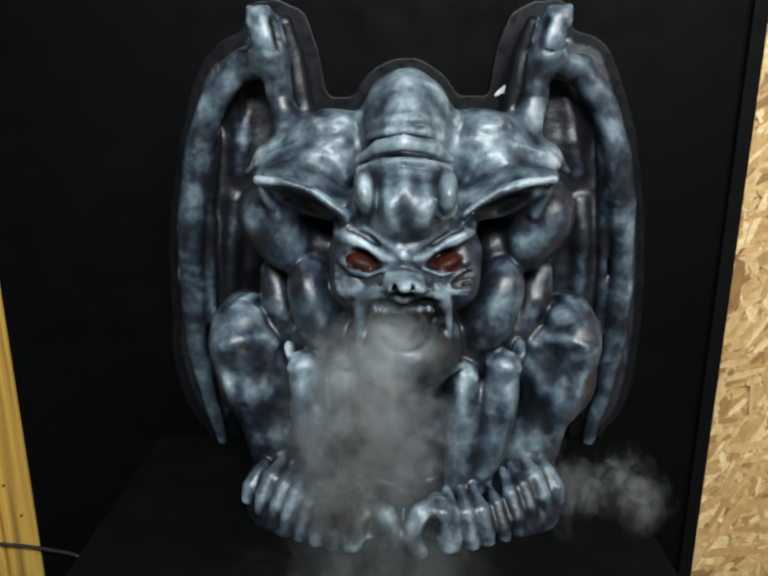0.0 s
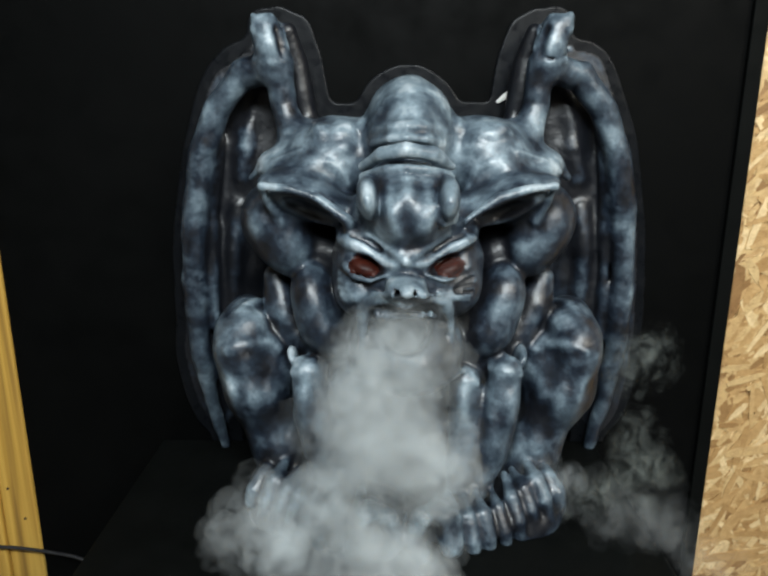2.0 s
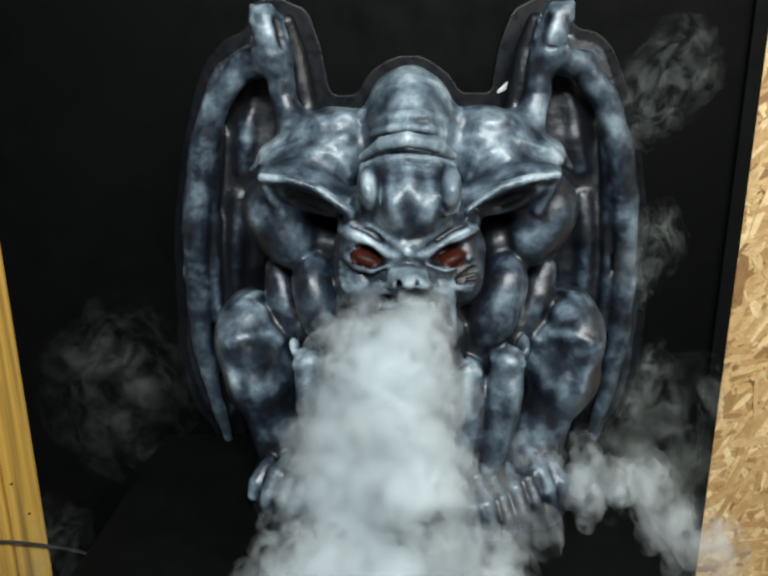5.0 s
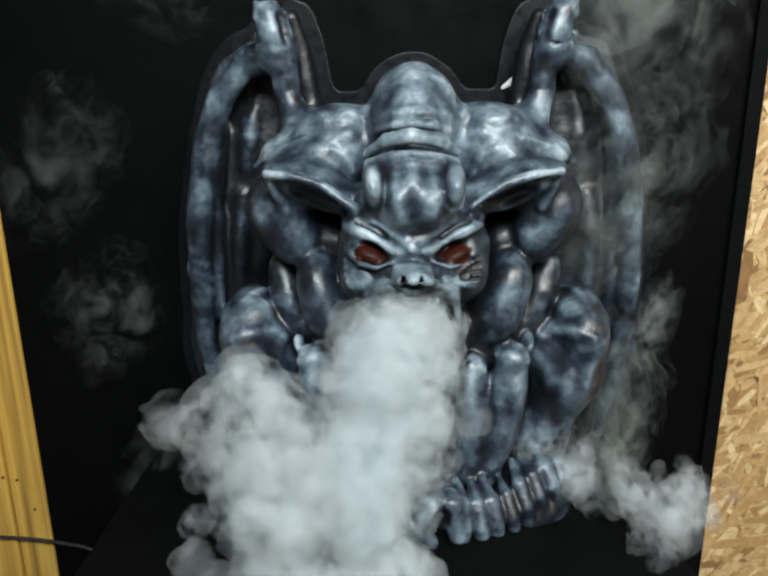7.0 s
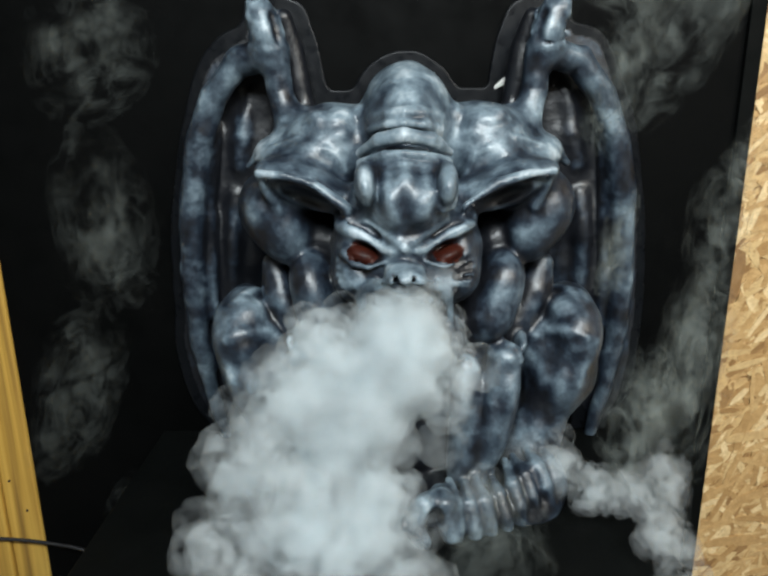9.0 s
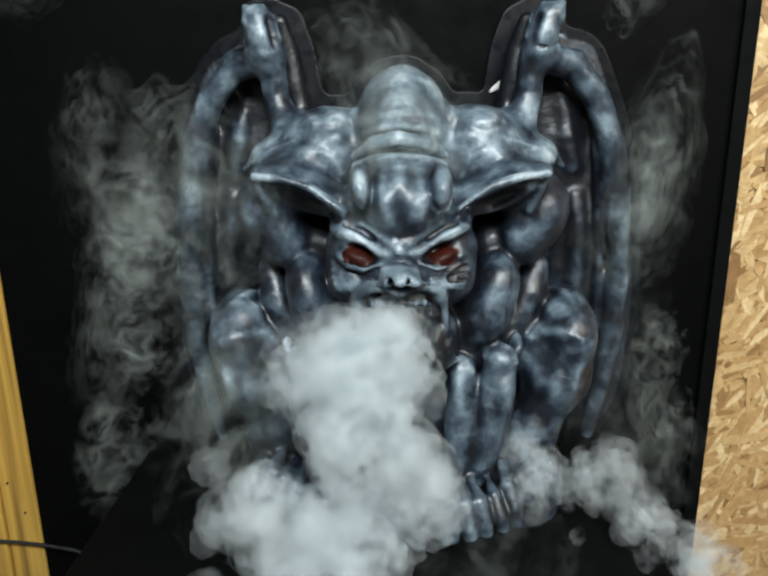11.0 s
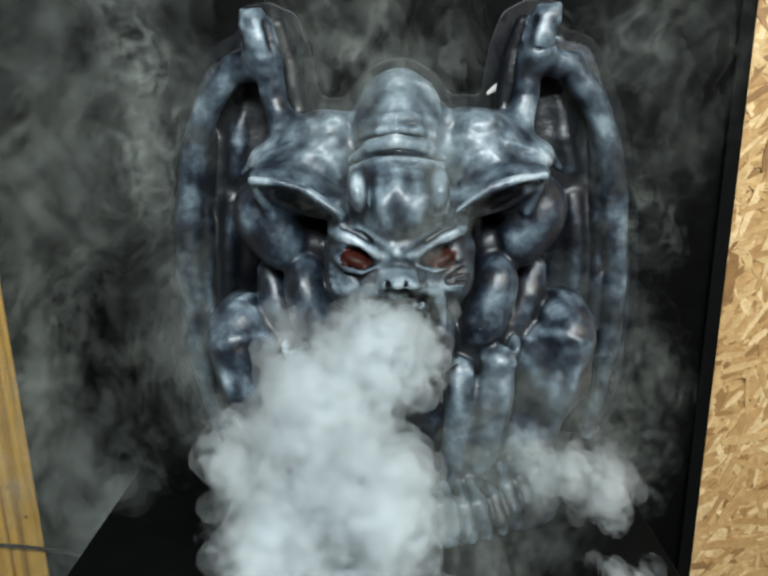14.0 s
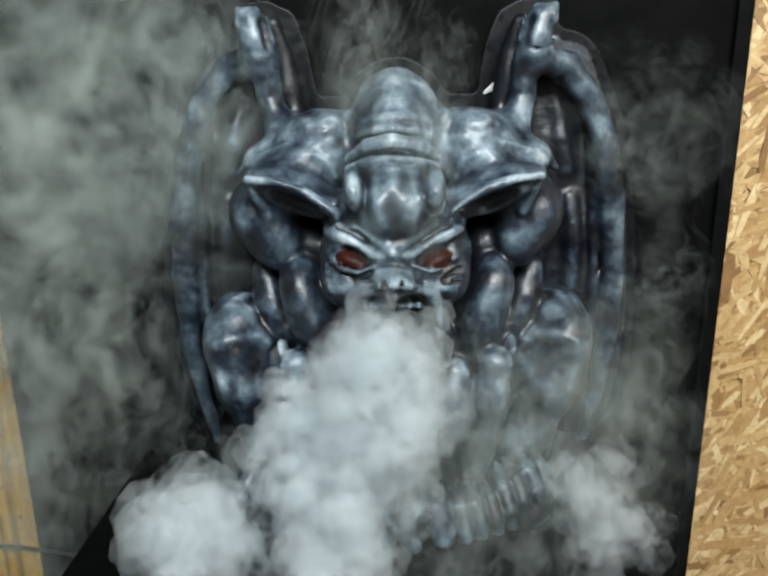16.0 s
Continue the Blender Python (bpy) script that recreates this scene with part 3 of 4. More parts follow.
    add(limb, [(0.1108, -0.2645, 1.2388, 0.0025), (0.0986, -0.2710, 1.2379, 0.0031), (0.0797, -0.2733, 1.2360, 0.0025)], k=0.003, paint_shade=0.9, mirror=False)
    add(limb, [(-0.0549, -0.2645, 1.2298, 0.0025), (-0.0433, -0.2710, 1.2315, 0.0031), (-0.0259, -0.2733, 1.2322, 0.0025)], k=0.003, paint_shade=0.9, mirror=False)
    add(limb, [(0.1065, -0.2689, 1.2310, 0.0025), (0.0946, -0.2732, 1.2321, 0.0031), (0.0770, -0.2766, 1.2330, 0.0025)], k=0.003, paint_shade=0.9, mirror=False)
    add(limb, [(-0.0523, -0.2671, 1.2240, 0.0019), (-0.0383, -0.2736, 1.2271, 0.0025), (-0.0221, -0.2770, 1.2306, 0.0018)], k=0.003, paint_shade=0.8, mirror=False)
    add(limb, [(0.1040, -0.2693, 1.2246, 0.0019), (0.0897, -0.2736, 1.2271, 0.0025), (0.0730, -0.2792, 1.2312, 0.0018)], k=0.003, paint_shade=0.8, mirror=False)
    carve(limb, [(-0.0575, -0.2574, 1.2505, 0.0019), (-0.0382, -0.2717, 1.2432, 0.0018)], k=0.002, paint_shade=0.1, mirror=False)
    carve(limb, [(0.1097, -0.2618, 1.2516, 0.0019), (0.0895, -0.2739, 1.2438, 0.0018)], k=0.002, paint_shade=0.1, mirror=False)
    carve(limb, [(-0.0573, -0.2618, 1.2426, 0.0019), (-0.0345, -0.2739, 1.2387, 0.0018)], k=0.002, paint_shade=0.1, mirror=False)
    carve(limb, [(0.1093, -0.2651, 1.2434, 0.0019), (0.0858, -0.2739, 1.2387, 0.0018)], k=0.002, paint_shade=0.1, mirror=False)
    carve(limb, [(-0.0562, -0.2618, 1.2329, 0.0019), (-0.0357, -0.2739, 1.2342, 0.0018)], k=0.002, paint_shade=0.1, mirror=False)
    carve(limb, [(0.1080, -0.2673, 1.2344, 0.0019), (0.0867, -0.2772, 1.2351, 0.0018)], k=0.002, paint_shade=0.1, mirror=False)
    # snout
    add(ball, (0.0231, -0.3040, 1.2515), (0.0213, 0.0400, 0.0112), 0, k=0.008, paint_shade=0.8, mirror=False)
    add(ball, (0.0071, -0.3080, 1.2482), (0.0082, 0.0300, 0.0088), 15, k=0.006, paint_shade=0.78, mirror=True)
    add(ball, (0.0234, -0.3319, 1.2515), (0.0051, 0.0120, 0.0069), 0, k=0.005, paint_shade=0.55, mirror=False)
    # nostrils blackened: their inner shade is part of the tone
    carve(ball, (0.0132, -0.3304, 1.2505), (0.0034, 0.0140, 0.0029), 25, k=0.002, paint_shade=-0.2, mirror=False)
    carve(ball, (0.0328, -0.3304, 1.2505), (0.0034, 0.0140, 0.0029), -25, k=0.002, paint_shade=-0.2, mirror=False)
    # mouth: lips, moustache folds, gape, jaw
    add(ball, (0.0282, -0.2000, 1.1399), (0.0810, 0.1120, 0.0632), 0, k=0.012, paint_shade=0.42, mirror=False)
    add(limb, [(-0.0286, -0.2720, 1.2125, 0.0031), (-0.0219, -0.2860, 1.2255, 0.0049), (-0.0012, -0.3040, 1.2336, 0.0065), (0.0235, -0.3140, 1.2285, 0.0077), (0.0488, -0.3040, 1.2336, 0.0065), (0.0713, -0.2860, 1.2255, 0.0049), (0.0802, -0.2720, 1.2125, 0.0031)], k=0.007, paint_shade=0.7, mirror=False)
    add(limb, [(-0.0382, -0.2764, 1.2279, 0.0018), (-0.0197, -0.2759, 1.2329, 0.0031), (0.0012, -0.3235, 1.2445, 0.0023)], k=0.005, paint_shade=0.75, mirror=False)
    add(limb, [(0.0893, -0.2764, 1.2279, 0.0018), (0.0706, -0.2781, 1.2334, 0.0031), (0.0450, -0.3356, 1.2478, 0.0023)], k=0.005, paint_shade=0.75, mirror=False)
    # gape and throat get a black tone for the shade inside
    carve(ball, (0.0000, -0.3350, 1.1996), (0.0266, 0.1050, 0.0313), 0, k=0.004, paint_shade=-0.1, mirror=True)
    carve(ball, (0.0227, -0.3350, 1.1886), (0.0442, 0.1050, 0.0279), 0, k=0.004, paint_shade=-0.1, mirror=False)
    carve(limb, [(0.0230, -0.3400, 1.2024, 0.0253), (0.0394, 0.0500, 1.0814, 0.0385)], k=0.006, paint_shade=-0.3, mirror=False)
    add(limb, [(-0.0258, -0.2800, 1.2187, 0.0049), (-0.0307, -0.2700, 1.1989, 0.0050), (-0.0323, -0.2640, 1.1758, 0.0051), (-0.0293, -0.2660, 1.1563, 0.0057), (-0.0151, -0.2780, 1.1433, 0.0057)], k=0.009, paint_shade=0.66, mirror=True)
    add(limb, [(-0.0202, -0.2780, 1.1460, 0.0044), (0.0006, -0.2980, 1.1391, 0.0049), (0.0239, -0.3050, 1.1373, 0.0055), (0.0487, -0.2980, 1.1391, 0.0049), (0.0712, -0.2780, 1.1460, 0.0044)], k=0.006, paint_shade=0.66, mirror=False)
    add(limb, [(-0.0099, -0.2900, 1.1558, 0.0025), (0.0239, -0.3000, 1.1484, 0.0031), (0.0595, -0.2900, 1.1558, 0.0025)], k=0.004, paint_shade=0.66, mirror=False)
    add(limb, [(-0.0115, -0.2870, 1.2079, 0.0024), (0.0241, -0.2980, 1.2137, 0.0048), (0.0607, -0.2870, 1.2079, 0.0024)], k=0.004, paint_shade=0.3, mirror=False)
    add(limb, [(-0.0102, -0.2930, 1.2140, 0.0036), (-0.0102, -0.2970, 1.2109, 0.0024)], k=0.004, paint_shade=0.75, mirror=False)
    add(limb, [(0.0007, -0.2930, 1.2134, 0.0036), (0.0006, -0.2970, 1.2101, 0.0030)], k=0.004, paint_shade=0.75, mirror=False)
    add(limb, [(0.0116, -0.2930, 1.2129, 0.0036), (0.0115, -0.2970, 1.2093, 0.0024)], k=0.004, paint_shade=0.75, mirror=False)
    add(limb, [(0.0225, -0.2930, 1.2123, 0.0036), (0.0224, -0.2970, 1.2085, 0.0030)], k=0.004, paint_shade=0.75, mirror=False)
    add(limb, [(0.0334, -0.2930, 1.2127, 0.0036), (0.0333, -0.2970, 1.2090, 0.0024)], k=0.004, paint_shade=0.75, mirror=False)
    add(limb, [(0.0443, -0.2930, 1.2133, 0.0036), (0.0441, -0.2970, 1.2098, 0.0030)], k=0.004, paint_shade=0.75, mirror=False)
    add(limb, [(0.0552, -0.2930, 1.2138, 0.0036), (0.0550, -0.2970, 1.2106, 0.0024)], k=0.004, paint_shade=0.75, mirror=False)
    # chest, shoulders, haunches
    add(ball, (0.0331, -0.1200, 0.9993), (0.1271, 0.0950, 0.1540), 0, k=0.015, paint_shade=0.35, mirror=False)
    add(ball, (-0.0623, -0.1300, 1.1089), (0.0705, 0.0700, 0.0668), 0, k=0.015, paint_shade=0.3, mirror=True)
    # fill beside the jaw, its dark tone standing for shade in the seam
    add(ball, (-0.0675, -0.1500, 1.1617), (0.0359, 0.0600, 0.0603), 8, k=0.014, paint_shade=0.12, mirror=True)
    add(ball, (-0.0982, -0.1720, 1.1933), (0.0348, 0.0520, 0.0599), 14, k=0.01, paint_shade=0.46, mirror=True)
    add(ball, (-0.0882, -0.1760, 1.1581), (0.0322, 0.0520, 0.0448), 26, k=0.016, paint_shade=0.48, mirror=True)
    add(limb, [(-0.1645, -0.1300, 1.2189, 0.0195), (-0.1573, -0.1400, 1.1798, 0.0231), (-0.1358, -0.1500, 1.1406, 0.0202), (-0.1036, -0.1600, 1.1167, 0.0144), (-0.0688, -0.1680, 1.1044, 0.0100)], k=0.01, paint_shade=0.4, mirror=True)
    add(ball, (-0.2089, -0.1300, 1.1168), (0.0459, 0.0900, 0.0711), 6, k=0.012, paint_shade=0.52, mirror=True)
    add(ball, (-0.1970, -0.1300, 1.0580), (0.0526, 0.0880, 0.0722), 14, k=0.02, paint_shade=0.52, mirror=True)
    add(ball, (-0.2284, -0.1550, 1.1179), (0.0217, 0.0550, 0.0463), 10, k=0.016, paint_shade=0.66, mirror=True)
    add(ball, (-0.1687, -0.1550, 1.0948), (0.0291, 0.0300, 0.0480), 14, k=0.02, paint_shade=0.5, mirror=False)
    add(ball, (0.2314, -0.1506, 1.0931), (0.0292, 0.0300, 0.0482), -14, k=0.02, paint_shade=0.5, mirror=False)
    add(ball, (-0.2169, -0.1989, 1.0759), (0.0105, 0.0200, 0.0280), 14, k=0.012, paint_shade=0.62, mirror=False)
    add(ball, (0.2739, -0.2011, 1.0768), (0.0105, 0.0200, 0.0279), -14, k=0.012, paint_shade=0.62, mirror=False)
    add(ball, (-0.1924, -0.1989, 1.0631), (0.0105, 0.0200, 0.0281), 14, k=0.012, paint_shade=0.66, mirror=False)
    add(ball, (0.2507, -0.1967, 1.0621), (0.0106, 0.0200, 0.0282), -14, k=0.012, paint_shade=0.66, mirror=False)
    add(ball, (-0.1686, -0.1824, 1.0597), (0.0107, 0.0200, 0.0286), 14, k=0.012, paint_shade=0.62, mirror=False)
    add(ball, (0.2292, -0.1769, 1.0573), (0.0108, 0.0200, 0.0288), -14, k=0.012, paint_shade=0.62, mirror=False)
    # haunch ridge in a lighter tone, a highlight put into its colour
    add(limb, [(-0.2227, -0.2127, 1.1329, 0.0027), (-0.1972, -0.2059, 1.1405, 0.0048), (-0.1720, -0.1764, 1.1331, 0.0063), (-0.1573, -0.1738, 1.1232, 0.0035)], k=0.012, paint_shade=0.8, mirror=False)
    add(limb, [(0.2788, -0.2149, 1.1337, 0.0027), (0.2559, -0.2015, 1.1389, 0.0048), (0.2337, -0.1698, 1.1307, 0.0064), (0.2189, -0.1683, 1.1212, 0.0036)], k=0.012, paint_shade=0.8, mirror=False)
    add(limb, [(-0.2140, -0.1723, 1.1774, 0.0028), (-0.2026, -0.1510, 1.1830, 0.0036), (-0.1911, -0.1217, 1.1791, 0.0029)], k=0.01, paint_shade=0.8, mirror=False)
    add(limb, [(0.2744, -0.1723, 1.1774, 0.0028), (0.2665, -0.1455, 1.1814, 0.0036), (0.2561, -0.1217, 1.1791, 0.0029)], k=0.01, paint_shade=0.8, mirror=False)
    add(limb, [(-0.1802, -0.1466, 1.1906, 0.0021), (-0.1693, -0.1530, 1.1537, 0.0029), (-0.1429, -0.1651, 1.1246, 0.0029)], k=0.004, paint_shade=0.7, mirror=False)
    add(limb, [(0.2435, -0.1444, 1.1900, 0.0021), (0.2321, -0.1508, 1.1530, 0.0029), (0.2050, -0.1607, 1.1230, 0.0029)], k=0.004, paint_shade=0.7, mirror=False)
    add(ball, (-0.1965, -0.1698, 1.1605), (0.0183, 0.0200, 0.0183), 0, k=0.014, paint_shade=0.7, mirror=False)
    add(ball, (0.2584, -0.1643, 1.1588), (0.0184, 0.0200, 0.0184), 0, k=0.014, paint_shade=0.7, mirror=False)
    add(ball, (-0.1340, -0.1900, 1.1187), (0.0070, 0.0220, 0.0140), 18, k=0.006, paint_shade=0.74, mirror=True)
    add(limb, [(-0.1908, -0.1650, 1.0520, 0.0379), (-0.1665, -0.1650, 0.9719, 0.0416), (-0.1436, -0.1750, 0.9112, 0.0419)], k=0.014, paint_shade=0.45, mirror=True)
    # forearms
    add(limb, [(-0.1093, -0.2150, 1.1018, 0.0225), (-0.1023, -0.2200, 1.0402, 0.0290), (-0.0920, -0.2260, 0.9884, 0.0251), (-0.0788, -0.2320, 0.9333, 0.0197)], k=0.012, paint_shade=0.58, mirror=True)
    add(limb, [(-0.0538, -0.2100, 1.0865, 0.0234), (-0.0585, -0.2160, 1.0292, 0.0265), (-0.0545, -0.2260, 0.9807, 0.0237), (-0.0490, -0.2360, 0.9358, 0.0189)], k=0.01, paint_shade=0.5, mirror=True)
    add(limb, [(-0.1299, -0.2232, 1.1051, 0.0027), (-0.1216, -0.2105, 1.1190, 0.0041), (-0.1072, -0.1805, 1.1136, 0.0049), (-0.0893, -0.2078, 1.1078, 0.0027)], k=0.008, paint_shade=0.82, mirror=False)
    add(limb, [(0.1858, -0.2232, 1.1051, 0.0027), (0.1775, -0.2160, 1.1211, 0.0041), (0.1621, -0.2069, 1.1235, 0.0048), (0.1459, -0.2122, 1.1095, 0.0027)], k=0.008, paint_shade=0.82, mirror=False)
    add(limb, [(-0.0707, -0.2232, 1.0906, 0.0027), (-0.0546, -0.2149, 1.1076, 0.0041), (-0.0353, -0.2540, 1.1147, 0.0026)], k=0.008, paint_shade=0.74, mirror=False)
    add(limb, [(0.1262, -0.2254, 1.0915, 0.0027), (0.1112, -0.2149, 1.1076, 0.0041), (0.0868, -0.2683, 1.1205, 0.0026)], k=0.008, paint_shade=0.74, mirror=False)
    add(ball, (-0.1141, -0.2334, 1.0562), (0.0122, 0.0150, 0.0312), 6, k=0.012, paint_shade=0.68, mirror=False)
    add(ball, (0.1688, -0.2334, 1.0562), (0.0122, 0.0150, 0.0312), -6, k=0.012, paint_shade=0.68, mirror=False)
    add(ball, (-0.0939, -0.2391, 1.0256), (0.0095, 0.0120, 0.0272), 0, k=0.012, paint_shade=0.4, mirror=False)
    add(ball, (0.1482, -0.2391, 1.0256), (0.0095, 0.0120, 0.0272), 0, k=0.012, paint_shade=0.4, mirror=False)
    add(ball, (-0.0519, -0.2296, 1.0507), (0.0109, 0.0140, 0.0314), -4, k=0.012, paint_shade=0.64, mirror=False)
    add(ball, (0.1070, -0.2296, 1.0507), (0.0109, 0.0140, 0.0314), 4, k=0.012, paint_shade=0.64, mirror=False)
    # feet and claws
    # foot masses coloured dark to give shade between the claws
    add(ball, (-0.1334, -0.1800, 0.8849), (0.0794, 0.1120, 0.0495), -18, k=0.01, paint_shade=0.25, mirror=True)
    add(ball, (-0.1624, -0.1906, 0.9733), (0.0174, 0.0200, 0.0261), 14, k=0.014, paint_shade=0.6, mirror=False)
    add(ball, (0.2209, -0.1906, 0.9733), (0.0174, 0.0200, 0.0261), -14, k=0.014, paint_shade=0.6, mirror=False)
    add(ball, (-0.1352, -0.1774, 0.9703), (0.0118, 0.0200, 0.0368), 10, k=0.014, paint_shade=0.4, mirror=False)
    add(ball, (0.1952, -0.1763, 0.9697), (0.0118, 0.0200, 0.0368), -10, k=0.014, paint_shade=0.4, mirror=False)
    add(ball, (-0.0359, -0.2100, 0.8615), (0.0762, 0.1080, 0.0586), 0, k=0.01, paint_shade=0.25, mirror=True)
    add(limb, [(-0.1692, -0.1900, 0.9528, 0.0066), (-0.1761, -0.2350, 0.9540, 0.0112), (-0.1869, -0.2500, 0.9377, 0.0117), (-0.1922, -0.2520, 0.9198, 0.0083)], k=0.0075, paint_shade=0.52, mirror=True)
    add(limb, [(-0.1478, -0.2050, 0.9595, 0.0065), (-0.1578, -0.2500, 0.9524, 0.0124), (-0.1682, -0.2650, 0.9320, 0.0109), (-0.1734, -0.2670, 0.9108, 0.0082)], k=0.0075, paint_shade=0.62, mirror=True)
    add(limb, [(-0.1267, -0.2150, 0.9509, 0.0064), (-0.1395, -0.2600, 0.9460, 0.0109), (-0.1495, -0.2750, 0.9226, 0.0101), (-0.1545, -0.2770, 0.8990, 0.0081)], k=0.0075, paint_shade=0.52, mirror=True)
    add(limb, [(-0.1142, -0.2250, 0.9496, 0.0063), (-0.1215, -0.2700, 0.9381, 0.0122), (-0.1312, -0.2850, 0.9123, 0.0114), (-0.1359, -0.2870, 0.8866, 0.0081)], k=0.0075, paint_shade=0.62, mirror=True)
    add(limb, [(-0.0924, -0.2350, 0.9390, 0.0063), (-0.1025, -0.2800, 0.9309, 0.0107), (-0.1118, -0.2950, 0.9033, 0.0106), (-0.1162, -0.2970, 0.8760, 0.0080)], k=0.0075, paint_shade=0.52, mirror=True)
    add(limb, [(-0.0693, -0.2450, 0.9404, 0.0062), (-0.0817, -0.2900, 0.9273, 0.0119), (-0.0900, -0.3050, 0.8991, 0.0099), (-0.0939, -0.3070, 0.8711, 0.0079)], k=0.0075, paint_shade=0.62, mirror=True)
    add(limb, [(-0.0551, -0.2520, 0.9338, 0.0062), (-0.0609, -0.2970, 0.9265, 0.0105), (-0.0678, -0.3120, 0.8991, 0.0111), (-0.0709, -0.3140, 0.8718, 0.0079)], k=0.0075, paint_shade=0.52, mirror=True)
    add(limb, [(-0.0341, -0.2600, 0.9388, 0.0061), (-0.0405, -0.3050, 0.9295, 0.0117), (-0.0448, -0.3200, 0.9046, 0.0103), (-0.0468, -0.3220, 0.8793, 0.0078)], k=0.0075, paint_shade=0.62, mirror=True)
    add(limb, [(-0.0214, -0.2800, 0.9301, 0.0147), (-0.0272, -0.3100, 0.9334, 0.0168), (-0.0386, -0.3250, 0.8980, 0.0129)], k=0.005, paint_shade=0.62, mirror=True)
    add(limb, [(-0.0209, -0.3000, 0.9387, 0.0144), (0.0013, -0.3180, 0.9374, 0.0154), (0.0141, -0.3260, 0.9135, 0.0141), (0.0000, -0.3320, 0.8928, 0.0109)], k=0.005, paint_shade=0.68, mirror=True)
    # hollow of the curled claw, with its shade set as a dark tone
    carve(ball, (-0.0187, -0.3450, 0.9241), (0.0094, 0.0300, 0.0119), 10, k=0.006, paint_shade=0, mirror=True)
    add(limb, [(0.0262, -0.3000, 0.9342, 0.0046), (0.0261, -0.3100, 0.9111, 0.0052)], k=0.006, paint_shade=0.6, mirror=False)


def skin():
    """The surface of the field as quads, one vertex a crossed cell."""
    f = FIELD
    inside = f < 0
    n = [s - 1 for s in f.shape]
    corners = [(i, j, k) for i in (0, 1) for j in (0, 1) for k in (0, 1)]
    count = np.zeros(n, np.int8)
    for i, j, k in corners:
        count += inside[i:i + n[0], j:j + n[1], k:k + n[2]]
    cells = np.argwhere((count > 0) & (count < 8))
    index = np.full(n, -1, np.int32)
    index[tuple(cells.T)] = np.arange(len(cells))
    total, hits = np.zeros((len(cells), 3)), np.zeros(len(cells))
    for a in corners:
        for axis in range(3):
            if a[axis]:
                continue
            b = list(a)
            b[axis] = 1
            fa, fb = f[tuple((cells + a).T)], f[tuple((cells + b).T)]
            cross = (fa < 0) != (fb < 0)
            s = np.where(cross, fa / np.where(cross, fa - fb, 1), 0)
            p = np.array(a, float) + np.zeros((len(cells), 3))
            p[:, axis] = s
            total += p * cross[:, None]
            hits += cross
    local = total / hits[:, None]
    verts = (cells + local) * STEP + np.array(LOW)
    tone = PAINT_SHADE[tuple((cells + np.round(local).astype(int)).T)]
    quads = []
    for axis in range(3):
        u, v = [(1, 2), (2, 0), (0, 1)][axis]
        step = np.zeros(3, int)
        step[axis] = 1
        a = inside[tuple(slice(0, f.shape[i] - step[i]) for i in range(3))]
        b = inside[tuple(slice(step[i], f.shape[i]) for i in range(3))]
        for turn, mask in ((False, a & ~b), (True, ~a & b)):
            e = np.argwhere(mask)
            e = e[np.all([(e[:, i] > 0) & (e[:, i] < f.shape[i] - 1) for i in (u, v)], axis=0)]
            du, dv = np.eye(3, dtype=int)[u], np.eye(3, dtype=int)[v]
            q = np.stack([index[tuple((e - du - dv).T)], index[tuple((e - dv).T)], index[tuple(e.T)], index[tuple((e - du).T)]], 1)
            quads.append(q[:, ::-1] if turn else q)
    return verts, np.concatenate(quads), tone


def uneven(wave):
    """A smooth random field over the grid, with bumps about one wave wide."""
    size = [int((g[-1] - g[0]) / wave) + 3 for g in (GX, GY, GZ)]
    out = np.random.RandomState(int(wave * 1e4)).normal(0, 1, size).astype(np.float32)
    for axis, g in enumerate((GX, GY, GZ)):
        s = (g - g[0]) / wave
        i = s.astype(int)
        h = (s - i)
        h = (h * h * (3 - 2 * h)).reshape([-1 if n == axis else 1 for n in range(3)])
        out = np.take(out, i, axis) * (1 - h) + np.take(out, i + 1, axis) * h
    return out


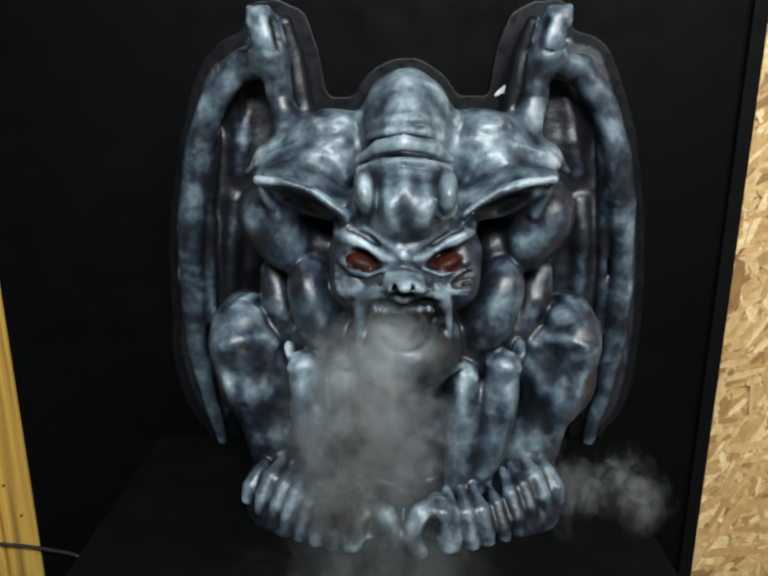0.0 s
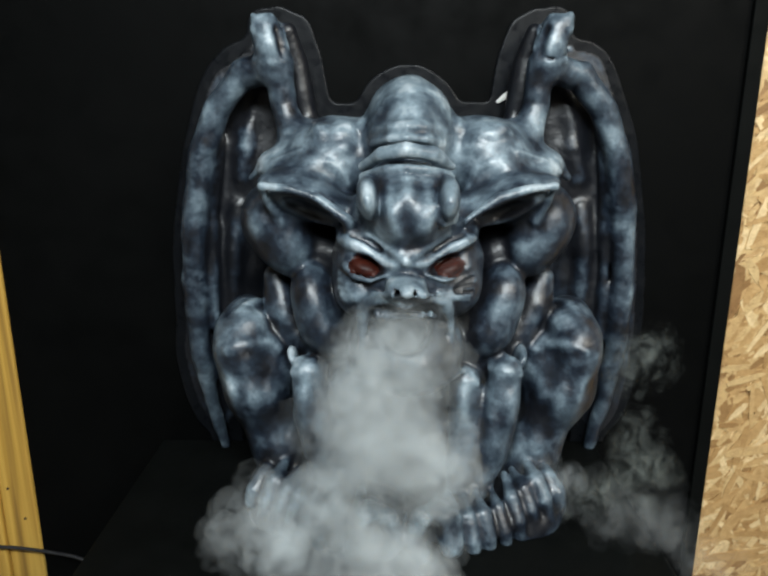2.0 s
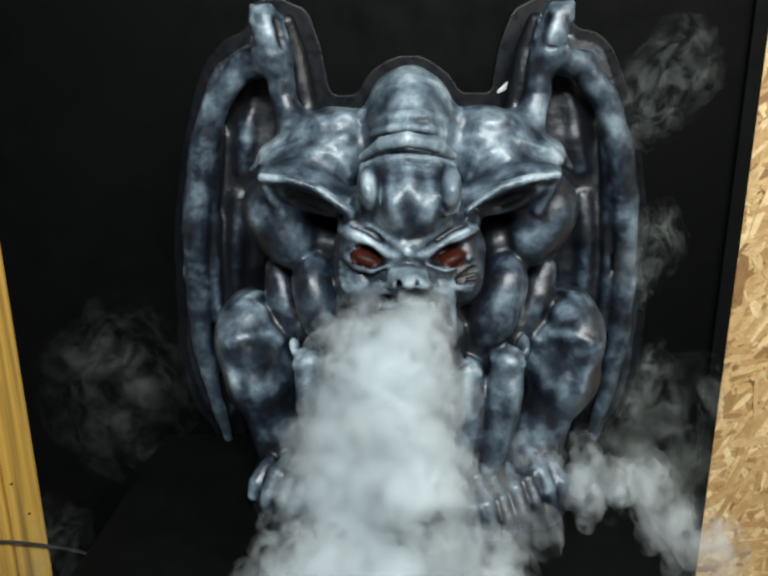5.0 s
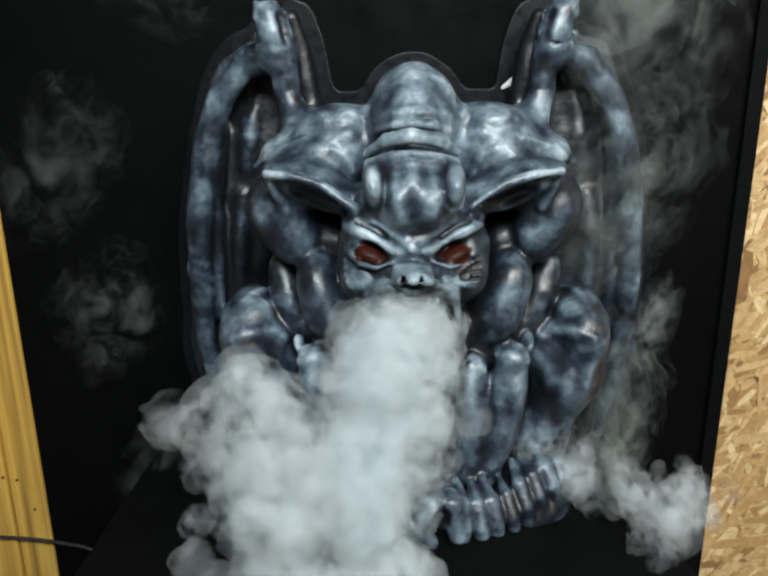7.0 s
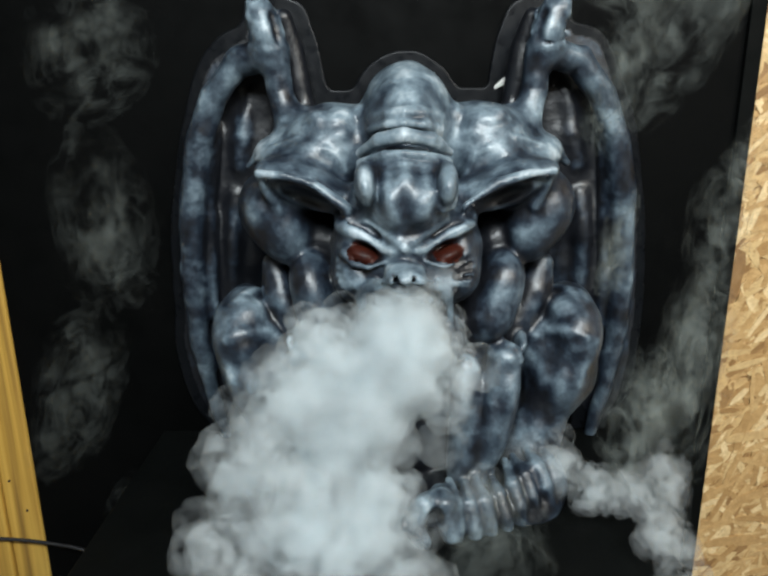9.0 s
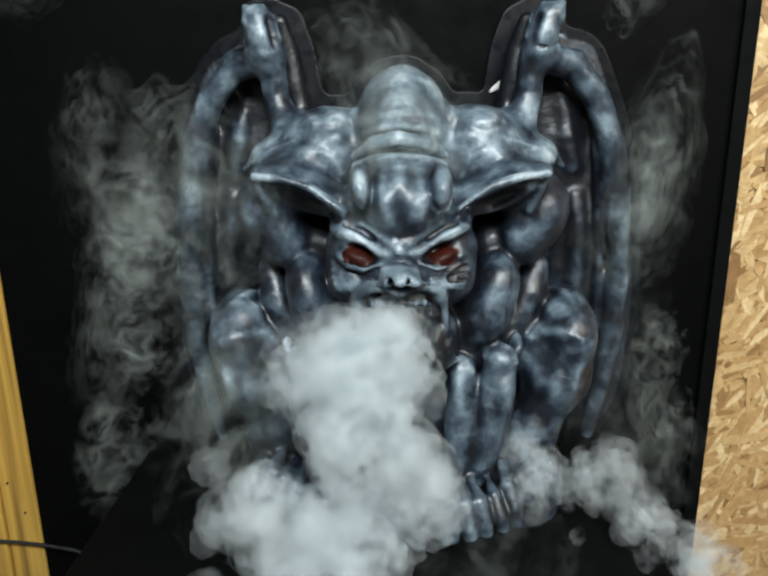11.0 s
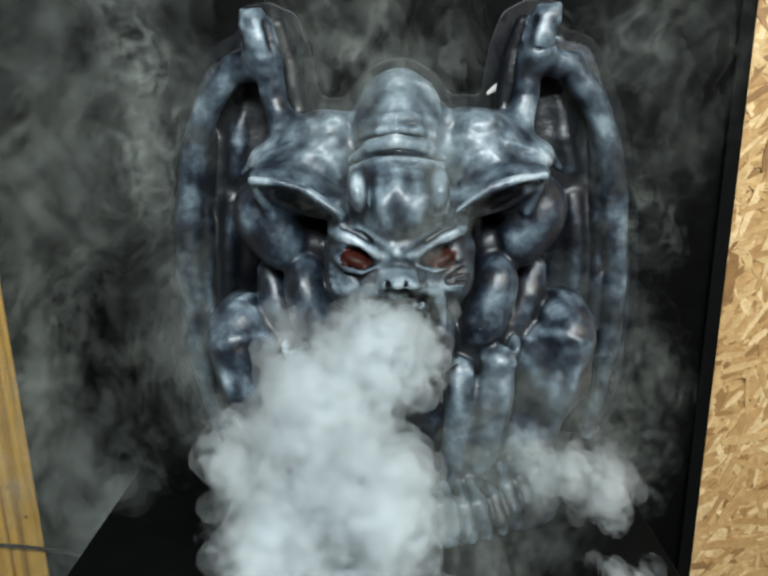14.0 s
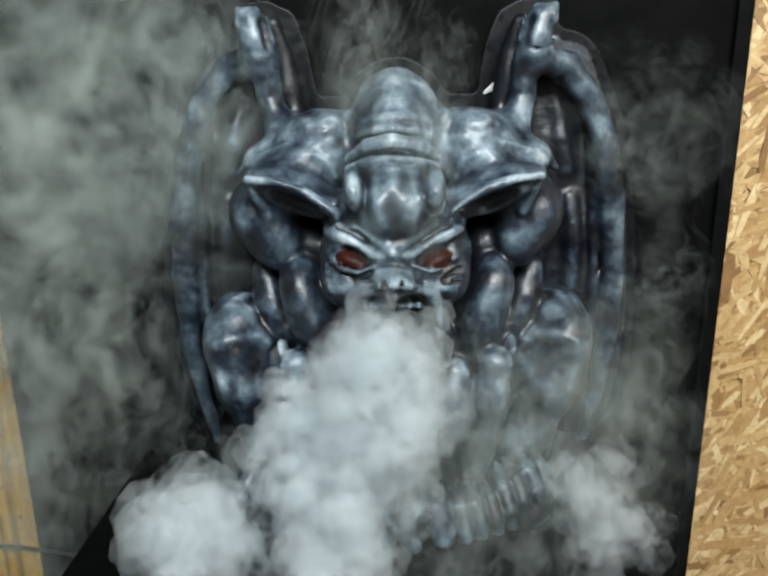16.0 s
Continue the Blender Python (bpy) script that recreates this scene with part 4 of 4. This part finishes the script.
def gargoyle():
    sculpt()
    # unevenness of the hand-modelled form
    for wave, depth in ((0.055, 0.0016), (0.026, 0.0009)):
        FIELD[:] += depth * uneven(wave)
    # thin black rim of the moulded sheet, pressed against the board
    near = FIELD.min(axis=1)
    X, Y, Z = local_grid((slice(None),) * 3)
    solid = np.pad((near < 0).astype(np.float32), 15)
    wide = solid.copy()
    for i in range(-9, 10):
        for j in range(-9, 10):
            if i * i + j * j <= 78:
                wide = np.maximum(wide, np.roll(solid, (i, j), (0, 1)))
    for _ in range(4):
        wide = sum(np.roll(wide, (i, j), (0, 1)) for i in (-2, -1, 0, 1, 2) for j in (-2, -1, 0, 1, 2)) / 25
    edge = (0.5 - wide[15:-15, 15:-15]) * 0.03
    rim = np.maximum(np.broadcast_to(edge[:, None, :], FIELD.shape), np.maximum(-0.008 - Y, Y + 0.001))
    take = rim < FIELD
    PAINT_SHADE[take & (FIELD > 0.004)] = -0.5
    FIELD[:] = np.minimum(FIELD, rim)
    FIELD[:] = np.maximum(FIELD, np.maximum(SHELF - 0.0008 - Z, Y + 0.001))
    X = Y = Z = None
    # creases darkened and ridges lightened by curvature: shade put into the colour
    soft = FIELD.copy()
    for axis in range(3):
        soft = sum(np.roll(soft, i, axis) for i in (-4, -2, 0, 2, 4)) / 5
    PAINT_SHADE[:] = np.where(PAINT_SHADE > 1.3, PAINT_SHADE, np.where(PAINT_SHADE > 0.92, 1.2, PAINT_SHADE))
    plainly = (PAINT_SHADE < 0.93) & (PAINT_SHADE > -0.45)
    PAINT_SHADE[plainly] += np.clip((soft - FIELD)[plainly] / 0.002, -1.0, 1.0) * 0.22
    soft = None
    PAINT_SHADE[plainly] = np.minimum(PAINT_SHADE[plainly], 0.95)
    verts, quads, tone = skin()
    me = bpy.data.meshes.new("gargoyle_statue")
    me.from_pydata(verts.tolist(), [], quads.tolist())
    me.attributes.new("paint_shade", "FLOAT", "POINT").data.foreach_set("value", tone.astype(np.float32))
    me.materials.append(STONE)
    me.materials.append(RED)
    me.materials.append(PLASTIC)
    red = (tone[quads].max(axis=1) > 0.98).astype(np.int32)
    red[tone[quads].mean(axis=1) < -0.47] = 2
    me.polygons.foreach_set("material_index", red)
    me.polygons.foreach_set("use_smooth", np.ones(len(quads), bool))
    me.update()
    ob = new("gargoyle_statue", me)
    return tagged(ob, "crouching winged gargoyle in slate grey plastic with red eyes", "statue")


gargoyle()


def gap_light_sliver():
    """A white sliver added at the wing's rim for the light through a gap there."""
    bm = bmesh.new()
    bmesh.ops.create_icosphere(bm, subdivisions=2, radius=1.0)
    for v in bm.verts:
        v.co *= 1 + 0.5 * noise.noise(v.co * 1.6)
    bmesh.ops.transform(bm, verts=bm.verts, matrix=pose(0.1865, -0.0105, 1.482, 0, -36, 0) @ Matrix.Diagonal((0.018, 0.0025, 0.0045, 1)))
    tagged(part("gap_light_sliver", bm, GAP_LIGHT), "small white sliver standing in for light through a gap at the rim of the wing", "scrap")


gap_light_sliver()


# ---- the fog ----
def puff_mesh(name, seed, shells, mat, squash=1.0, rough=0.3, subdiv=4):
    """Nested lumpy skins of one clump, thicker towards its heart."""
    bm = bmesh.new()
    layer = bm.verts.layers.float.new("thickness")
    off = Vector((seed * 7.3, seed * 3.1, seed * 5.7))
    for i, (radius, thick) in enumerate(shells):
        r = bmesh.ops.create_icosphere(bm, subdivisions=subdiv, radius=1.0)
        for v in r["verts"]:
            d = v.co.normalized()
            billow = 1 - abs(noise.noise(d * 1.7 + off)) * 1.6
            fine = 1 - abs(noise.noise(d * 4.1 + off * 2 + Vector((i * 0.35, 0, 0)))) * 2
            broad = noise.noise(d * 0.9 - off)
            v.co = d * radius * (0.85 + rough * 0.7 * billow * 0.5 + rough * 0.35 * fine + 0.35 * broad)
            v.co.y *= squash
            v[layer] = thick
    for f in bm.faces:
        f.smooth = True
    return mesh_of(name, bm, mat)


def billow_mesh(name, seed, count, mat, thick):
    """A cauliflower of small torn skins, crowded towards its heart."""
    rng = random.Random(seed)
    bm = bmesh.new()
    layer = bm.verts.layers.float.new("thickness")
    for i in range(count):
        c = Vector((rng.gauss(0, 0.36), rng.gauss(0, 0.36), rng.gauss(0, 0.36)))
        size = rng.uniform(0.3, 0.55) * (1.15 - 0.45 * min(1, c.length))
        off = Vector((seed * 7.3 + i * 1.7, i * 2.3, seed * 5.7))
        r = bmesh.ops.create_icosphere(bm, subdivisions=3, radius=1.0)
        for v in r["verts"]:
            d = v.co.normalized()
            lump = 1 - abs(noise.noise(d * 1.5 + off)) * 1.5
            fine = 1 - abs(noise.noise(d * 3.6 - off)) * 2
            v.co = c + d * size * (0.75 + 0.3 * lump + 0.14 * fine)
            v[layer] = thick * (1.15 - 0.5 * min(1, c.length))
    for f in bm.faces:
        f.smooth = True
    return mesh_of(name, bm, mat)


DENSE = [billow_mesh("smoke_puff", i + 1, 22, FOG, 0.21) for i in range(5)]
THIN = [puff_mesh("smoke_wisp", i + 11, [(1.0, 0.13), (0.88, 0.18), (0.75, 0.24), (0.6, 0.3), (0.42, 0.3)], HAZE, 0.45, 0.5) for i in range(6)]
MOUTH = Vector((0.016, -0.31, 1.17))
# emission time, sideways drift, spread, strength of the jet
GUSTS = [(-3, -0.02, 0.3, 0.01), (-1.3, -0.02, 0.5, 0.015), (-0.5, -0.05, 0.5, 0.06), (-0.1, -0.06, 0.6, 0.13), (0.4, -0.1, 0.7, 0.28), (1.0, -0.07, 0.9, 0.38), (1.9, -0.08, 1.1, 0.26), (2.5, -0.05, 1.0, 0.36),
         (3.2, 0.03, 1.6, 0.85), (4.2, -0.04, 1.2, 1.0), (5.6, -0.13, 1.0, 1.0), (6.4, -0.12, 1.0, 1.0), (7.3, -0.08, 1.2, 1.0), (8.3, -0.13, 1.0, 1.0),
         (9.0, -0.09, 1.0, 1.0), (10.5, -0.08, 1.2, 1.0), (11.5, -0.09, 1.1, 1.0), (12.4, -0.05, 1.2, 1.0), (13.3, -0.08, 1.2, 1.0), (14.2, -0.08, 1.0, 1.0),
         (14.6, -0.15, 1.0, 1.0), (15.2, -0.16, 1.0, 1.0), (15.8, -0.08, 0.9, 1.0), (16.5, -0.08, 0.9, 1.0)]


def gust(t):
    for a, b in zip(GUSTS, GUSTS[1:]):
        if a[0] <= t <= b[0]:
            s = (t - a[0]) / (b[0] - a[0])
            return [p + (q - p) * s for p, q in zip(a[1:], b[1:])]
    return GUSTS[-1][1:]


def make_puffs():
    """Each clump: its object, the time at which it leaves the mouth, and its way."""
    rng = random.Random(21)
    made = []
    t = -2.4
    while t < 15.95:
        side, spread, strength = gust(t)
        ob = new("smoke_puff", rng.choice(DENSE))
        tagged(ob, "soft white puff of fog blown from the gargoyle's mouth", "smoke", "fog from the mouth", "stuff")
        size = rng.uniform(0.056, 0.092)
        ob.scale = (size, size, size)
        ob.color = (1, 1, 1, strength * rng.uniform(0.7, 1.0))
        off = max(-0.13, min(0.13, rng.gauss(0, 0.08))) * spread
        way = Vector((side + (off if off < 0 else 0.5 * off), -0.10 + rng.gauss(0, 0.05), -0.25 + rng.gauss(0, 0.05)))
        jit = Vector((rng.uniform(-0.06, 0.045), rng.uniform(-0.03, 0.02), rng.uniform(-0.025, 0.025)))
        made.append((ob, t, way, jit, Vector((rng.uniform(-0.07, 0.07), rng.uniform(0.16, 0.34), rng.uniform(1.05, 1.16))),
                     rng.uniform(-25, 25), rng.uniform(-25, 25), rng.uniform(0, 360)))
        t += rng.uniform(0.042, 0.066)
    return made


def puff_place(age, way, jit):
    """The jet slows, sinks along the chest, runs over the feet and spills off the box."""
    s = 1.0 - math.exp(-age * 2.0)
    p = MOUTH + Vector((way.x * 1.25 * (1.0 - math.exp(-1.1 * age)), way.y * (0.7 * s + 0.4 * age), way.z * (0.12 * s + 0.48 * age + 0.55 * age * age))) + jit * (min(1.0, age / 0.25) + 0.4 * age)
    if p.z < 0.93:
        over = 0.93 - p.z
        p.y -= 0.9 * over
        p.x += 0.4 * way.x * over
        p.z = max(0.14, 0.93 - 2.5 * max(0.0, -0.5 - p.y))
    p.y = max(p.y, -0.88)
    p.x = min(1.4, max(-1.4, p.x))
    return p


WISPS = []


def wisp(t0, stops, seconds, size, strength, shape, sway=0.05, forms=THIN):
    """A drifting veil: the second at which it sets out, its way in even steps of time, and its size."""
    ob = new("smoke_wisp", forms[shape % len(forms)])
    tagged(ob, "thin grey veil of fog drifting in front of the black board", "smoke", "drifting fog", "stuff")
    ob.scale = (size, size, size * 1.25)
    ob.color = (1, 1, 1, strength)
    WISPS.append((ob, t0, [Vector(p) for p in stops], seconds, sway, shape))


def make_wisps():
    rng = random.Random(8)
    # low wisps that curl out beside the feet and then climb
    for i in range(22):
        t0 = -2.0 + i * 0.8
        x, z = 0.37 + rng.uniform(-0.03, 0.03), 0.91 + rng.uniform(-0.03, 0.04)
        wisp(t0, [(0.20, -0.2, 0.72), (0.29, -0.22, 0.86), (x, -0.18, z), (x + 0.03, -0.14, z + 0.12), (x, -0.1, 1.4), (x - 0.04, -0.09, 1.95)],
             6.5, rng.uniform(0.05, 0.08), min(0.3, 0.18 + 0.014 * i) if t0 < 8 else 0.13, i, 0.015)
    # a thicker stream along the same foot, which later rolls over the toes
    for i in range(40):
        t0 = -2.0 + i * 0.42
        late = min(1.0, max(0.0, (t0 - 8.6) / 1.2))
        x, y, z = 0.345 - 0.075 * late + rng.uniform(-0.025, 0.025), -0.30, 0.945 + 0.012 * late + rng.uniform(-0.02, 0.02)
        wisp(t0, [(0.17, -0.14, 0.94), (0.22, -0.22, 0.945), (x - 0.04, y, z), (x + 0.02, y, z), (x + 0.01, y - 0.12, z - 0.01), (x - 0.06, -0.72, 0.5)],
             3.6, rng.uniform(0.032, 0.052), 0.06 + 0.48 * min(1.0, max(0.0, (t0 - 0.5) / 3.0)), i, 0.01, DENSE)
    # rising veils on one side, from early on
    for i in range(22):
        t0 = 3.4 + i * 0.55
        grow = min(1.0, 0.3 + t0 / 14)
        x = rng.uniform(0.33, 0.45)
        wisp(t0, [(x, -0.1, 0.3), (x + 0.02, -0.1, 1.2), (x + rng.uniform(-0.12, 0.03), -0.07, 2.1)], rng.uniform(4.2, 5.5), rng.uniform(0.09, 0.15), (0.34 if t0 < 8 else 0.08) * grow, i, 0.05)
    # and on the other, faint at first and thick at the end
    for i in range(8):
        t0 = 3.0 + i * 0.8
        x = rng.uniform(-0.58, -0.40)
        wisp(t0, [(x, -0.1, 0.3), (x + 0.02, -0.1, 1.2), (x + 0.05, -0.08, 2.1)], 5.2, rng.uniform(0.08, 0.12), 0.09 + 0.012 * i, i + 3, 0.06)
    for i in range(7):
        t0 = 9.0 + i * 0.34
        x = -0.37 + rng.uniform(-0.05, 0.04)
        wisp(t0, [(x - 0.06, -0.1, 0.4), (x, -0.1, 1.2), (x + 0.02, -0.1, 1.4), (x + 0.05, -0.1, 1.95)], 4.8, rng.uniform(0.055, 0.085), 0.3, i + 1, 0.03)
    for i in range(30):
        t0 = 10.8 + i * 0.14
        x = rng.uniform(-0.7, -0.25)
        wisp(t0, [(x, -0.12, 0.25), (x, -0.1, 1.2), (x + rng.uniform(-0.05, 0.12), -0.08, 2.1)], rng.uniform(4.0, 5.2), rng.uniform(0.13, 0.24), min(0.32, 0.08 + 0.014 * i), i + 2, 0.07)
    # veils that climb over the head late in the clip
    for i in range(12):
        t0 = 8.0 + i * 0.6
        x = rng.uniform(-0.16, 0.17)
        wisp(t0, [(x * 2.6, -0.5, 0.3), (x * 1.4, -0.3, 1.3), (x, -0.26, 1.5), (x, -0.2, 2.0)], rng.uniform(4.6, 5.4), rng.uniform(0.08, 0.13), 0.22, i + 1, 0.05)
    # low fog that spreads over the feet in the second half
    for i in range(12):
        t0 = 9.4 + i * 0.5
        x = rng.uniform(-0.02, 0.19)
        wisp(t0, [(x, -0.55, 0.45), (x, -0.44, 0.86), (x + 0.03, -0.4, 0.99), (x + 0.06, -0.36, 1.1)], 5.0, rng.uniform(0.1, 0.15), 0.15 + 0.008 * i, i + 2, 0.03)


PUFFS = make_puffs()
make_wisps()


def motions():
    for ob, t0, way, jit, rest, ra, rb, rc in PUFFS:
        ages = (0, 0.12, 0.3, 0.55, 0.85, 1.2, 1.7, 2.4, 3.4)
        rows = []
        if t0 > 0.3:
            rows.append((0, pose(*rest, 0, 0, rc)))
            rows.append((t0 - 0.25, pose(*rest, 0, 0, rc)))
        elif t0 > 0:
            rows.append((0, pose(0.034, -0.02, 1.10, 0, 0, rc)))
        for a in ages:
            if 0 < t0 + a < 16:
                rows.append((t0 + a, pose(*puff_place(a, way, jit), ra * a, rb * a, rc)))
            elif a == 0 and t0 <= 0:
                rows.append((0, pose(*puff_place(-t0, way, jit), ra * -t0, rb * -t0, rc)))
        last = min(3.4, 16 - t0)
        rows.append((16, pose(*puff_place(last, way, jit), ra * last, rb * last, rc)))
        walk(ob, rows)
    for ob, t0, way, seconds, sway, shape in WISPS:
        rows = []
        count = 2 * (len(way) - 1)
        stops = [0.0] + [t for t in (t0 + seconds * s / count for s in range(count + 1)) if 0.05 < t < 15.95] + [16.0]
        for t in stops:
            s = min(1.0, max(0.0, (t - t0) / seconds))
            n = min(len(way) - 2, int(s * (len(way) - 1)))
            p = way[n].lerp(way[n + 1], s * (len(way) - 1) - n)
            p.x += sway * math.sin(5 * s + shape)
            rows.append((t, pose(p.x, p.y, p.z, 18 * s, 40 * s * (-1) ** shape, 10 * shape)))
        walk(ob, rows)


motions()
